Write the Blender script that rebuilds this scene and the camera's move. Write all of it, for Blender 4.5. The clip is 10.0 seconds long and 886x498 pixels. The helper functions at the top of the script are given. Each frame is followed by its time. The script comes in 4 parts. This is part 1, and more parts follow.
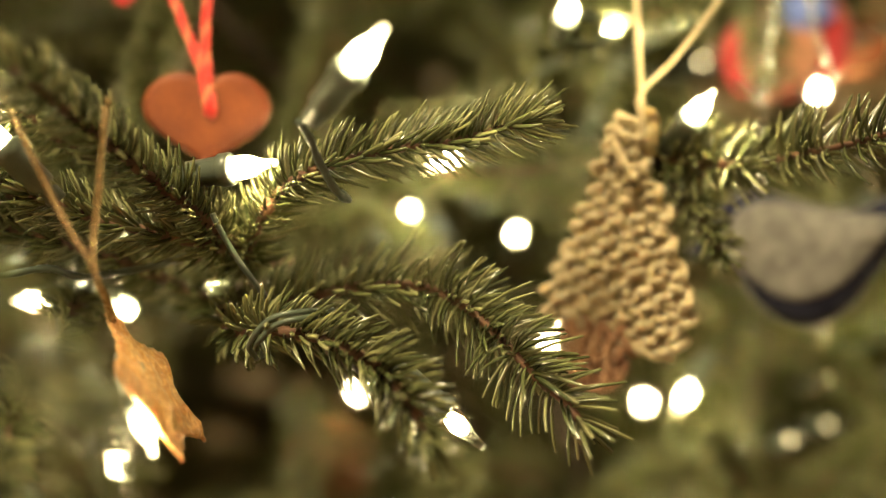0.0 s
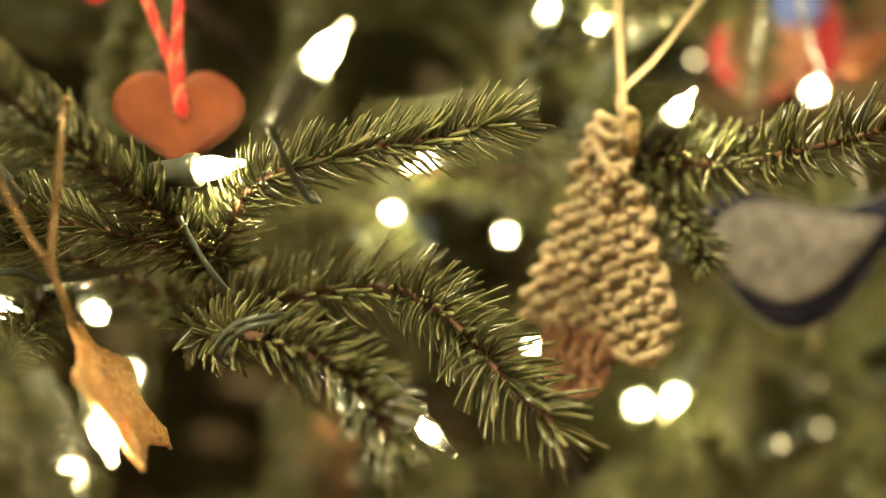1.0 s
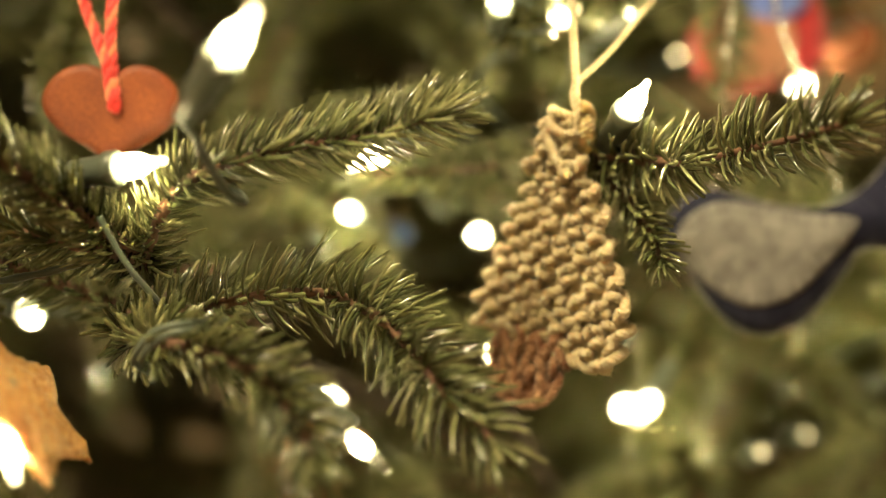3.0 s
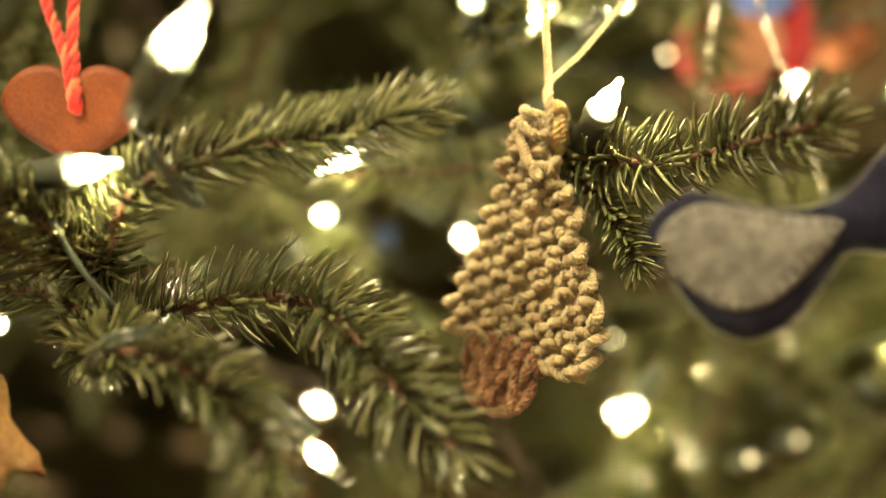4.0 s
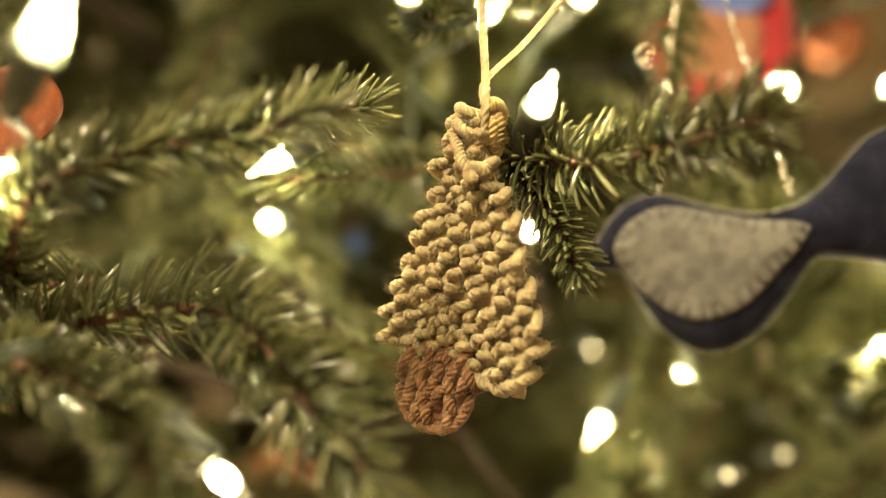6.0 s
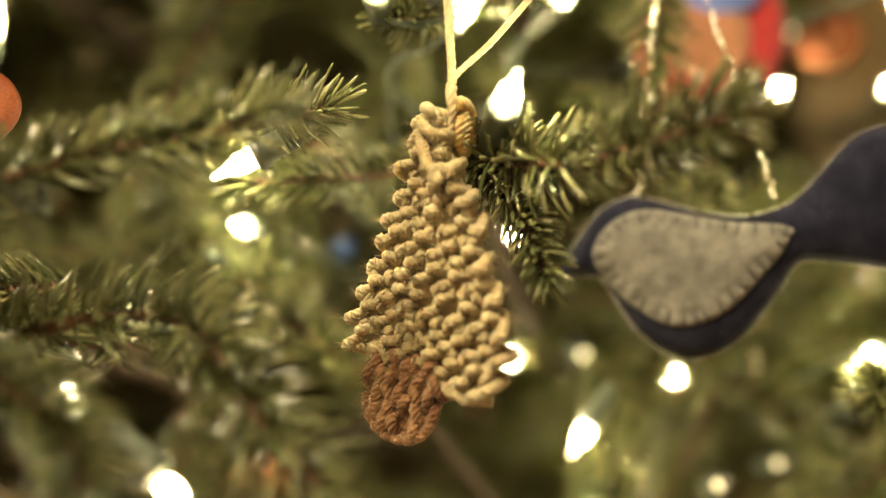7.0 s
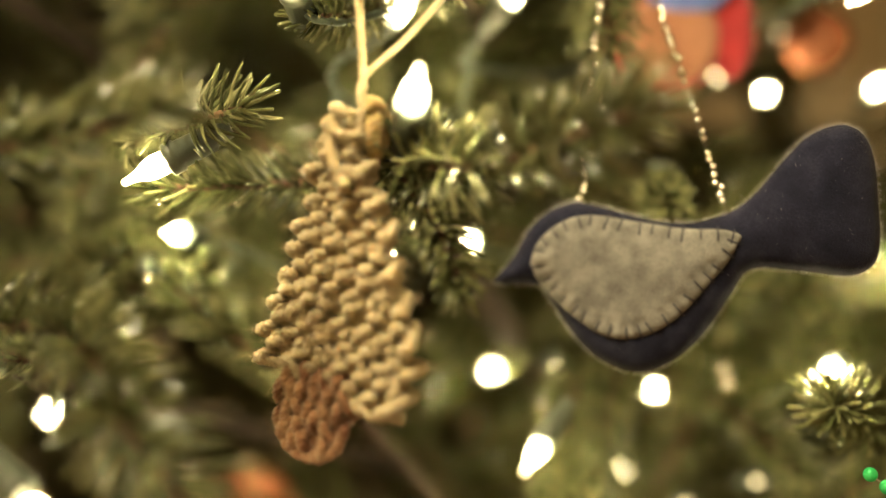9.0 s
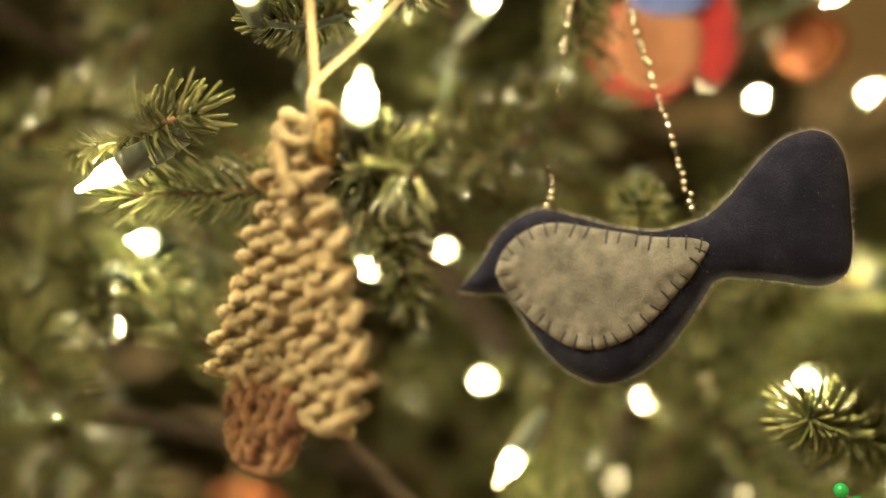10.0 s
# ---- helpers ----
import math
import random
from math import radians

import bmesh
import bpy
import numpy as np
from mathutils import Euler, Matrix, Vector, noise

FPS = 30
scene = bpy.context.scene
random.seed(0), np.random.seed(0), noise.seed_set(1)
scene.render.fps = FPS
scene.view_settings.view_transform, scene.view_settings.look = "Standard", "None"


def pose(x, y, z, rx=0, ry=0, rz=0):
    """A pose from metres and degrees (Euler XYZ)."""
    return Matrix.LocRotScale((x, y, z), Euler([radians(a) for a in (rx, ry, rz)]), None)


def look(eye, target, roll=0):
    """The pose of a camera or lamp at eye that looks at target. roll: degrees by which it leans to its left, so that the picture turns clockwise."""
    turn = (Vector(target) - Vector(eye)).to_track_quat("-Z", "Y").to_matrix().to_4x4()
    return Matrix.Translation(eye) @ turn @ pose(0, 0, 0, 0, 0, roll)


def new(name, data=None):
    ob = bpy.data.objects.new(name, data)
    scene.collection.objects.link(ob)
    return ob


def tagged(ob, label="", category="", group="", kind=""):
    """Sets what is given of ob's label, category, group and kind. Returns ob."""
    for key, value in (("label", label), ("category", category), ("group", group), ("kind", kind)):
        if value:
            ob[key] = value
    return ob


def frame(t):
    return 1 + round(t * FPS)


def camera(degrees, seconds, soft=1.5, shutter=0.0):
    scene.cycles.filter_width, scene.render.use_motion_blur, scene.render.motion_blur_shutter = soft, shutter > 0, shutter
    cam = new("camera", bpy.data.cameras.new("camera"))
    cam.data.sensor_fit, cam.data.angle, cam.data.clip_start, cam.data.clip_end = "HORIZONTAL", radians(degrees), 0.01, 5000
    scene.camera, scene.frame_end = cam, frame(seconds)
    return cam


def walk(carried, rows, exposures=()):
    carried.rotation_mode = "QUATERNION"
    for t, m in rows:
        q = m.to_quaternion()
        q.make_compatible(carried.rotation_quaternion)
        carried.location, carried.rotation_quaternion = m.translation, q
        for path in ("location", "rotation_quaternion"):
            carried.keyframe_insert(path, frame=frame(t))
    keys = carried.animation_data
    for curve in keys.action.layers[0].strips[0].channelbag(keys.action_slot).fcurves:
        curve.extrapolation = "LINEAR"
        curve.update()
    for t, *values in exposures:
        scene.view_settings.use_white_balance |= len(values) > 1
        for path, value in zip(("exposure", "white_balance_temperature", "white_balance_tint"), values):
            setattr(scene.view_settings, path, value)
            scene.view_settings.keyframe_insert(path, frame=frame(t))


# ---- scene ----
cam = camera(50.0, 10.0, soft=1.0)
PATH = [
    (0, (0.00000, 0.00000, 1.20000), (0.00001, 1.00000, 1.20000), 0.00),
    (0.5, (0.00332, 0.00254, 1.20031), (0.00134, 1.00254, 1.20022), -0.01),
    (1, (0.00657, 0.00513, 1.20061), (0.00255, 1.00512, 1.20042), -0.02),
    (1.5, (0.01028, 0.00773, 1.20051), (0.00443, 1.00771, 1.20013), -0.03),
    (2, (0.01387, 0.01044, 1.20037), (0.00592, 1.01041, 1.19998), -0.04),
    (2.5, (0.01733, 0.01332, 1.20052), (0.00690, 1.01327, 1.20054), -0.07),
    (4, (0.02877, 0.02224, 1.20135), (0.01031, 1.02207, 1.20359), -0.23),
    (4.5, (0.03294, 0.02544, 1.20127), (0.01116, 1.02519, 1.20486), -0.30),
    (5, (0.03733, 0.02870, 1.20106), (0.01153, 1.02835, 1.20682), -0.36),
    (5.5, (0.04192, 0.03191, 1.20095), (0.01149, 1.03140, 1.20958), -0.41),
    (7, (0.05507, 0.04141, 1.20043), (0.00842, 1.04015, 1.21862), -0.56),
    (7.5, (0.06018, 0.04451, 1.20030), (0.00774, 1.04291, 1.22160), -0.61),
    (8, (0.06551, 0.04756, 1.19999), (0.00664, 1.04553, 1.22420), -0.64),
    (8.5, (0.07092, 0.05051, 1.19968), (0.00494, 1.04796, 1.22675), -0.65),
    (9, (0.07645, 0.05327, 1.19973), (0.00284, 1.05011, 1.22980), -0.63),
    (9.5, (0.08219, 0.05586, 1.20005), (0.00067, 1.05198, 1.23327), -0.59),
    (10, (0.08786, 0.05837, 1.20031), (-0.00176, 1.05368, 1.23669), -0.54),
]
walk(cam, [(t, look(eye, target, roll)) for t, eye, target, roll in PATH])

cam.data.dof.use_dof = True
cam.data.dof.focus_distance = 0.198
cam.data.dof.aperture_fstop = 3.6

# ---- world, lamps, exposure ----
world = bpy.data.worlds.new("room_dusk")
scene.world = world
world.use_nodes = True
world.node_tree.nodes["Background"].inputs[0].default_value = (1.0, 0.8, 0.55, 1)
world.node_tree.nodes["Background"].inputs[1].default_value = 0.02
scene.view_settings.exposure = 0.33
BULB_GLOW = 1500.0
LAMP_WATTS = 52.0
LAMP_AT = (-0.45, -0.55, 2.36)

ceiling_light_data = bpy.data.lights.new("lamp_light", "AREA")
ceiling_light_data.shape, ceiling_light_data.size = "DISK", 0.42
ceiling_light_data.energy = LAMP_WATTS
ceiling_light_data.color = (1.0, 0.81, 0.44)
ceiling_light = new("lamp_light", ceiling_light_data)
ceiling_light.location = (LAMP_AT[0], LAMP_AT[1], LAMP_AT[2] - 0.03)

rng = np.random.default_rng(11)


# ---- materials ----
def material(name, colours, rough=0.6, metal=0.0, scale=200.0, fine=1500.0, bump=0.15, island=0.0, sheen=0.0,
             glow=0.0, clear=0.0, through_light=0.0, spec=0.5, dist=0.0003):
    """Principled material: colour varied by a coarse and a fine noise and, by island, from piece to piece."""
    m = bpy.data.materials.new(name)
    m.use_nodes = True
    nt = m.node_tree
    n, link = nt.nodes, nt.links.new
    b = n["Principled BSDF"]
    tc = n.new("ShaderNodeTexCoord")
    big, small = n.new("ShaderNodeTexNoise"), n.new("ShaderNodeTexNoise")
    big.inputs["Scale"].default_value, small.inputs["Scale"].default_value = scale, fine
    big.inputs["Detail"].default_value, small.inputs["Detail"].default_value = 4, 3
    for node in (big, small):
        link(tc.outputs["Object"], node.inputs["Vector"])
    mix = n.new("ShaderNodeMath")
    mix.operation = "MULTIPLY_ADD"
    mix.inputs[1].default_value, mix.inputs[2].default_value = 0.35, 0.0
    link(small.outputs["Fac"], mix.inputs[0])
    add = n.new("ShaderNodeMath")
    add.operation = "MULTIPLY_ADD"
    add.inputs[1].default_value = 0.65
    link(big.outputs["Fac"], add.inputs[0])
    link(mix.outputs[0], add.inputs[2])
    factor = add.outputs[0]
    if island:
        geo, lerp = n.new("ShaderNodeNewGeometry"), n.new("ShaderNodeMix")
        lerp.inputs[0].default_value = island
        link(factor, lerp.inputs[2])
        link(geo.outputs["Random Per Island"], lerp.inputs[3])
        factor = lerp.outputs[0]
    ramp = n.new("ShaderNodeValToRGB")
    while len(ramp.color_ramp.elements) < len(colours):
        ramp.color_ramp.elements.new(0.5)
    lo, hi = (0.0, 1.0) if island else (0.3, 0.7)
    for k, (e, c) in enumerate(zip(ramp.color_ramp.elements, colours)):
        e.position = lo + (hi - lo) * k / max(1, len(colours) - 1)
        e.color = (*c, 1)
    link(factor, ramp.inputs[0])
    link(ramp.outputs[0], b.inputs["Base Color"])
    b.inputs["Roughness"].default_value, b.inputs["Metallic"].default_value = rough, metal
    b.inputs["Specular IOR Level"].default_value = spec
    if sheen:
        b.inputs["Sheen Weight"].default_value, b.inputs["Sheen Roughness"].default_value = sheen, 0.5
        b.inputs["Sheen Tint"].default_value = (1.0, 0.95, 0.88, 1)
    if clear:
        b.inputs["Transmission Weight"].default_value, b.inputs["IOR"].default_value = clear, 1.45
    if through_light:
        b.inputs["Subsurface Weight"].default_value = through_light
        b.inputs["Subsurface Radius"].default_value = (0.004, 0.0022, 0.001)
        b.inputs["Subsurface Scale"].default_value = 0.35
    if glow:
        b.inputs["Emission Color"].default_value = (1.0, 0.80, 0.39, 1)
        b.inputs["Emission Strength"].default_value = glow
    if bump:
        bm_ = n.new("ShaderNodeBump")
        bm_.inputs["Strength"].default_value, bm_.inputs["Distance"].default_value = bump, dist
        link(small.outputs["Fac"], bm_.inputs["Height"])
        link(bm_.outputs[0], b.inputs["Normal"])
    return m


NEEDLE = material("needle_green", [(0.018, 0.023, 0.009), (0.060, 0.071, 0.028), (0.132, 0.138, 0.062), (0.245, 0.238, 0.130)],
                  rough=0.15, scale=60, fine=900, bump=0.1, island=0.7, spec=0.72)
BARK = material("bark_brown", [(0.026, 0.011, 0.006), (0.080, 0.034, 0.017), (0.165, 0.078, 0.040)], rough=0.8, scale=250, fine=1200, bump=0.6)
TRUNK = material("trunk_bark", [(0.018, 0.011, 0.008), (0.055, 0.034, 0.022)], rough=0.9, scale=30, fine=200, bump=0.8, dist=0.004)
LIT = material("bulb_lit", [(0.9, 0.85, 0.7), (0.95, 0.9, 0.8)], rough=0.12, bump=0.0, glow=2.6)
LIT.node_tree.nodes["Principled BSDF"].inputs["Alpha"].default_value = 0.5
CORE = material("filament_glow", [(0.9, 0.85, 0.7), (0.95, 0.9, 0.8)], rough=0.5, bump=0.0, glow=BULB_GLOW)
# two weak glows that stand in for glints on glass
FAINT = material("glint_faint", [(0.9, 0.85, 0.7), (0.95, 0.9, 0.8)], rough=0.5, bump=0.0, glow=4.0)
HALF = material("glint_half", [(0.9, 0.85, 0.7), (0.95, 0.9, 0.8)], rough=0.5, bump=0.0, glow=13.0)
GLASS = material("bulb_clear", [(0.98, 0.98, 0.97), (1, 1, 1)], rough=0.02, bump=0.0, clear=1.0)
SOCKET = material("socket_green", [(0.050, 0.064, 0.052), (0.085, 0.100, 0.082)], rough=0.33, scale=150, fine=2500, bump=0.08)
WIRE = material("wire_green", [(0.028, 0.042, 0.034), (0.060, 0.078, 0.064)], rough=0.3, scale=200, fine=2500, bump=0.05)
YARN = material("yarn_tan", [(0.205, 0.163, 0.098), (0.365, 0.298, 0.188), (0.54, 0.455, 0.308)], rough=0.95, scale=260, fine=3800, bump=0.9, sheen=0.35, spec=0.1, through_light=0.25)
# the tan yarn again, lighter and warmer: a bulb's glow put into the colour
YARN_LIT = material("yarn_lit", [(0.30, 0.215, 0.10), (0.46, 0.345, 0.17), (0.60, 0.48, 0.27)], rough=0.95, scale=260, fine=3800, bump=0.7, sheen=0.35, spec=0.1, through_light=0.65)
YARN_BROWN = material("yarn_brown", [(0.050, 0.018, 0.010), (0.145, 0.062, 0.034), (0.31, 0.175, 0.100), (0.44, 0.290, 0.180)], rough=0.95, scale=110, fine=4500, bump=0.5, sheen=0.35, spec=0.1)
TWINE = material("twine_tan", [(0.27, 0.208, 0.122), (0.44, 0.36, 0.24)], rough=0.9, scale=300, fine=4500, bump=0.5, sheen=0.3, spec=0.1)
NAVY = material("felt_navy", [(0.006, 0.007, 0.016), (0.0125, 0.0135, 0.029), (0.028, 0.030, 0.054)], rough=1.0, scale=150, fine=2600, bump=0.9, sheen=0.05, spec=0.05)
GREY = material("felt_grey", [(0.082, 0.081, 0.081), (0.166, 0.164, 0.163), (0.268, 0.264, 0.260)], rough=1.0, scale=210, fine=3000, bump=0.8, sheen=0.2, spec=0.05)
NAVY_THREAD = material("thread_navy", [(0.015, 0.015, 0.028), (0.03, 0.03, 0.05)], rough=0.7, scale=500, fine=4000, bump=0.3)
FUZZ_PALE = material("fuzz_pale", [(0.52, 0.51, 0.55), (0.72, 0.71, 0.75)], rough=1.0, bump=0.0)
HEART = material("heart_terracotta", [(0.052, 0.009, 0.002), (0.120, 0.025, 0.005), (0.21, 0.054, 0.010)], rough=0.55, scale=55, fine=1500, bump=0.5, spec=0.3)
RED = material("cord_red", [(0.42, 0.010, 0.012), (0.58, 0.020, 0.020)], rough=0.8, scale=400, fine=4000, bump=0.4, sheen=0.3)
PEACH = material("cord_peach", [(0.50, 0.12, 0.055), (0.64, 0.22, 0.11)], rough=0.8, scale=400, fine=4000, bump=0.4, sheen=0.3)
GOLD = material("gold_foil", [(0.24, 0.115, 0.040), (0.44, 0.23, 0.085), (0.78, 0.53, 0.26)], rough=0.3, metal=0.2, scale=700, fine=2600, bump=1.0, through_light=0.4, dist=0.0006)
GOLD_CORD = material("gold_cord", [(0.14, 0.088, 0.042), (0.40, 0.28, 0.135), (0.95, 0.80, 0.54)], rough=0.24, metal=0.75, scale=1300, fine=5000, bump=0.9)
SILVER = material("bead_silver", [(0.90, 0.88, 0.84), (0.97, 0.95, 0.92)], rough=0.12, metal=1.0, scale=300, fine=3000, bump=0.1)
CORD_GREY = material("cord_grey", [(0.08, 0.065, 0.045), (0.16, 0.13, 0.09)], rough=0.7, scale=500, fine=4000, bump=0.3)
SCARLET = material("felt_scarlet", [(0.20, 0.005, 0.010), (0.29, 0.010, 0.017)], rough=0.9, scale=150, fine=2500, bump=0.4, sheen=0.2)
SALMON = material("felt_salmon", [(0.215, 0.092, 0.054), (0.29, 0.130, 0.078)], rough=0.9, scale=150, fine=2500, bump=0.4, sheen=0.2)
BLUE = material("felt_blue", [(0.06, 0.10, 0.36), (0.10, 0.15, 0.46)], rough=0.9, scale=150, fine=2500, bump=0.4, sheen=0.2)
COPPER = material("bauble_copper", [(0.14, 0.038, 0.012), (0.21, 0.060, 0.020)], rough=0.75, metal=0.0, scale=60, fine=900, bump=0.05)
GREEN_GLASS = material("bead_green", [(0.02, 0.35, 0.10), (0.05, 0.5, 0.16)], rough=0.15, metal=0.5, scale=100, fine=900, bump=0.0)
BLUE_GLASS = material("bauble_blue", [(0.06, 0.11, 0.32), (0.10, 0.17, 0.42)], rough=0.2, metal=0.4, scale=60, fine=900, bump=0.0)
WALL = material("wall_cream", [(0.80, 0.71, 0.55), (0.86, 0.77, 0.61)], rough=0.9, scale=3, fine=120, bump=0.15, dist=0.002)
CEILING = material("ceiling_white", [(0.72, 0.69, 0.63), (0.78, 0.75, 0.70)], rough=0.95, scale=2, fine=90, bump=0.1, dist=0.002)
FLOOR = material("floor_oak", [(0.20, 0.11, 0.05), (0.32, 0.19, 0.09)], rough=0.45, scale=6, fine=160, bump=0.15, dist=0.001)
SHADE = material("lamp_shade", [(0.8, 0.75, 0.65), (0.85, 0.8, 0.7)], rough=0.6, scale=10, fine=300, bump=0.05, glow=2.0)


# ---- building helpers ----
def data_of(name, geo, mat, smooth=True):
    verts, faces = geo
    me = bpy.data.meshes.new(name)
    me.from_pydata([tuple(map(float, v)) for v in verts], [], [tuple(map(int, f)) for f in faces])
    if smooth:
        me.polygons.foreach_set("use_smooth", [True] * len(me.polygons))
    me.materials.append(mat)
    me.update()
    return me


def part(name, geo, mat, parent=None, label="", kind="", smooth=True, m=None):
    """One mesh object from (verts, faces) or from a ready mesh, under its thing."""
    me = geo if isinstance(geo, bpy.types.Mesh) else data_of(name, geo, mat, smooth)
    ob = new(name, me)
    ob.parent = parent
    if m is not None:
        ob.matrix_basis = m
    return tagged(ob, label=label, kind=kind)


def thing(name, at, label, category, group="", kind=""):
    ob = new(name)
    ob.location = at
    ob.empty_display_size = 0.01
    return tagged(ob, label, category, group, kind)


def join(*geos):
    verts, faces, base = [], [], 0
    for v, f in geos:
        verts.extend(np.asarray(v).tolist())
        faces.extend([tuple(i + base for i in face) for face in f])
        base += len(v)
    return verts, faces


def spline(ctrl, step=0.001):
    """Points at about even steps on a smooth curve through the control points."""
    p = np.array(ctrl, float)
    p = np.vstack([2 * p[0] - p[1], p, 2 * p[-1] - p[-2]])
    out = []
    for a, b, c, d in zip(p, p[1:], p[2:], p[3:]):
        k = max(2, int(np.linalg.norm(c - b) / step))
        t = np.linspace(0, 1, k, endpoint=False)[:, None]
        out.append(0.5 * (2 * b + (c - a) * t + (2 * a - 5 * b + 4 * c - d) * t**2 + (3 * b - a - 3 * c + d) * t**3))
    return np.vstack([*out, p[-2:-1]])


def frames_along(p, closed=False):
    """Tangents and two normals carried along a line of points."""
    t = np.gradient(p, axis=0) if not closed else np.roll(p, -1, 0) - np.roll(p, 1, 0)
    t /= np.linalg.norm(t, axis=1)[:, None] + 1e-12
    n = np.zeros_like(p)
    first = np.cross(t[0], (0.3, 0.9, 0.2))
    n[0] = first / np.linalg.norm(first)
    for k in range(1, len(p)):
        v = n[k - 1] - t[k] * (n[k - 1] @ t[k])
        n[k] = v / (np.linalg.norm(v) + 1e-12)
    return t, n, np.cross(t, n)


def tube(p, radius, sides=8, closed=False, caps=True):
    p = np.asarray(p, float)
    r = np.broadcast_to(np.asarray(radius, float), (len(p),))
    _, n, b = frames_along(p, closed)
    a = np.linspace(0, 2 * np.pi, sides, endpoint=False)
    verts = (p[:, None] + r[:, None, None] * (np.cos(a)[None, :, None] * n[:, None] + np.sin(a)[None, :, None] * b[:, None])).reshape(-1, 3)
    k, faces = len(p), []
    for i in range(k if closed else k - 1):
        j = (i + 1) % k
        faces += [(i * sides + s, i * sides + (s + 1) % sides, j * sides + (s + 1) % sides, j * sides + s) for s in range(sides)]
    if caps and not closed:
        faces += [tuple(range(sides))[::-1], tuple((k - 1) * sides + s for s in range(sides))]
    return verts, faces


def plies(p, strand, off, count=3, pitch=0.005, sides=6, closed=False, only=None):
    """A cord of strands twisted round one line of points."""
    p = np.asarray(p, float)
    _, n, b = frames_along(p, closed)
    s = np.r_[0, np.cumsum(np.linalg.norm(np.diff(p, axis=0), axis=1))]
    if closed:
        total = s[-1] + np.linalg.norm(p[0] - p[-1])
        pitch = total / max(1, round(total / pitch))
    out = []
    for k in range(count) if only is None else only:
        a = 2 * np.pi * (s / pitch + k / count)
        q = p + off * (np.cos(a)[:, None] * n + np.sin(a)[:, None] * b)
        out.append(tube(q, strand, sides, closed))
    return join(*out)


def yarn(p, radius, pitch=0.0046, lobes=3, sides=12, closed=False):
    """One twisted yarn: a tube with a lobed section that turns along it."""
    p = np.asarray(p, float)
    _, n, b = frames_along(p, closed)
    s = np.r_[0, np.cumsum(np.linalg.norm(np.diff(p, axis=0), axis=1))]
    a = np.linspace(0, 2 * np.pi, sides, endpoint=False)[None] + (2 * np.pi * s / pitch)[:, None]
    r = radius * (0.68 + 0.38 * np.abs(np.cos(lobes / 2 * np.linspace(0, 2 * np.pi, sides, endpoint=False))) ** 0.7)[None, :, None]
    verts = (p[:, None] + r * (np.cos(a)[..., None] * n[:, None] + np.sin(a)[..., None] * b[:, None])).reshape(-1, 3)
    k, faces = len(p), []
    for i in range(k - 1):
        faces += [(i * sides + q, i * sides + (q + 1) % sides, (i + 1) * sides + (q + 1) % sides, (i + 1) * sides + q) for q in range(sides)]
    faces += [tuple(range(sides))[::-1], tuple((k - 1) * sides + q for q in range(sides))]
    return verts, faces


def lathe(profile, sides=16):
    """Turned about z from rows of radius and height; closed where the radius is nought."""
    verts, faces = [], []
    a = np.linspace(0, 2 * np.pi, sides, endpoint=False)
    for r, z in profile:
        verts += [(r * math.cos(t), r * math.sin(t), z) for t in a]
    for i in range(len(profile) - 1):
        faces += [(i * sides + s, i * sides + (s + 1) % sides, (i + 1) * sides + (s + 1) % sides, (i + 1) * sides + s) for s in range(sides)]
    faces += [tuple(range(sides))[::-1], tuple((len(profile) - 1) * sides + s for s in range(sides))]
    return verts, faces


def ball(radius, sides=12, rings=7):
    return lathe([(max(1e-5, radius * math.sin(math.pi * k / rings)), -radius * math.cos(math.pi * k / rings)) for k in range(rings + 1)], sides)


def box(x0, y0, z0, x1, y1, z1):
    v = [(x, y, z) for x in (x0, x1) for y in (y0, y1) for z in (z0, z1)]
    return v, [(0, 1, 3, 2), (4, 6, 7, 5), (0, 4, 5, 1), (2, 3, 7, 6), (0, 2, 6, 4), (1, 5, 7, 3)]


def aim(at, way, roll=0.0):
    """A pose at a place whose z runs along way."""
    q = Vector(way).to_track_quat("Z", "Y")
    return Matrix.Translation(at) @ q.to_matrix().to_4x4() @ Matrix.Rotation(roll, 4, "Z")


def edge_gap(q, line):
    """Distance of each of the points q from the closed line."""
    a, b = line, np.roll(line, -1, 0)
    ab = b - a
    out = np.full(len(q), 9.0)
    for p0, d in zip(a, ab):
        t = np.clip(((q - p0) @ d) / (d @ d + 1e-15), 0, 1)
        out = np.minimum(out, np.hypot(*(q - p0 - t[:, None] * d).T))
    return out


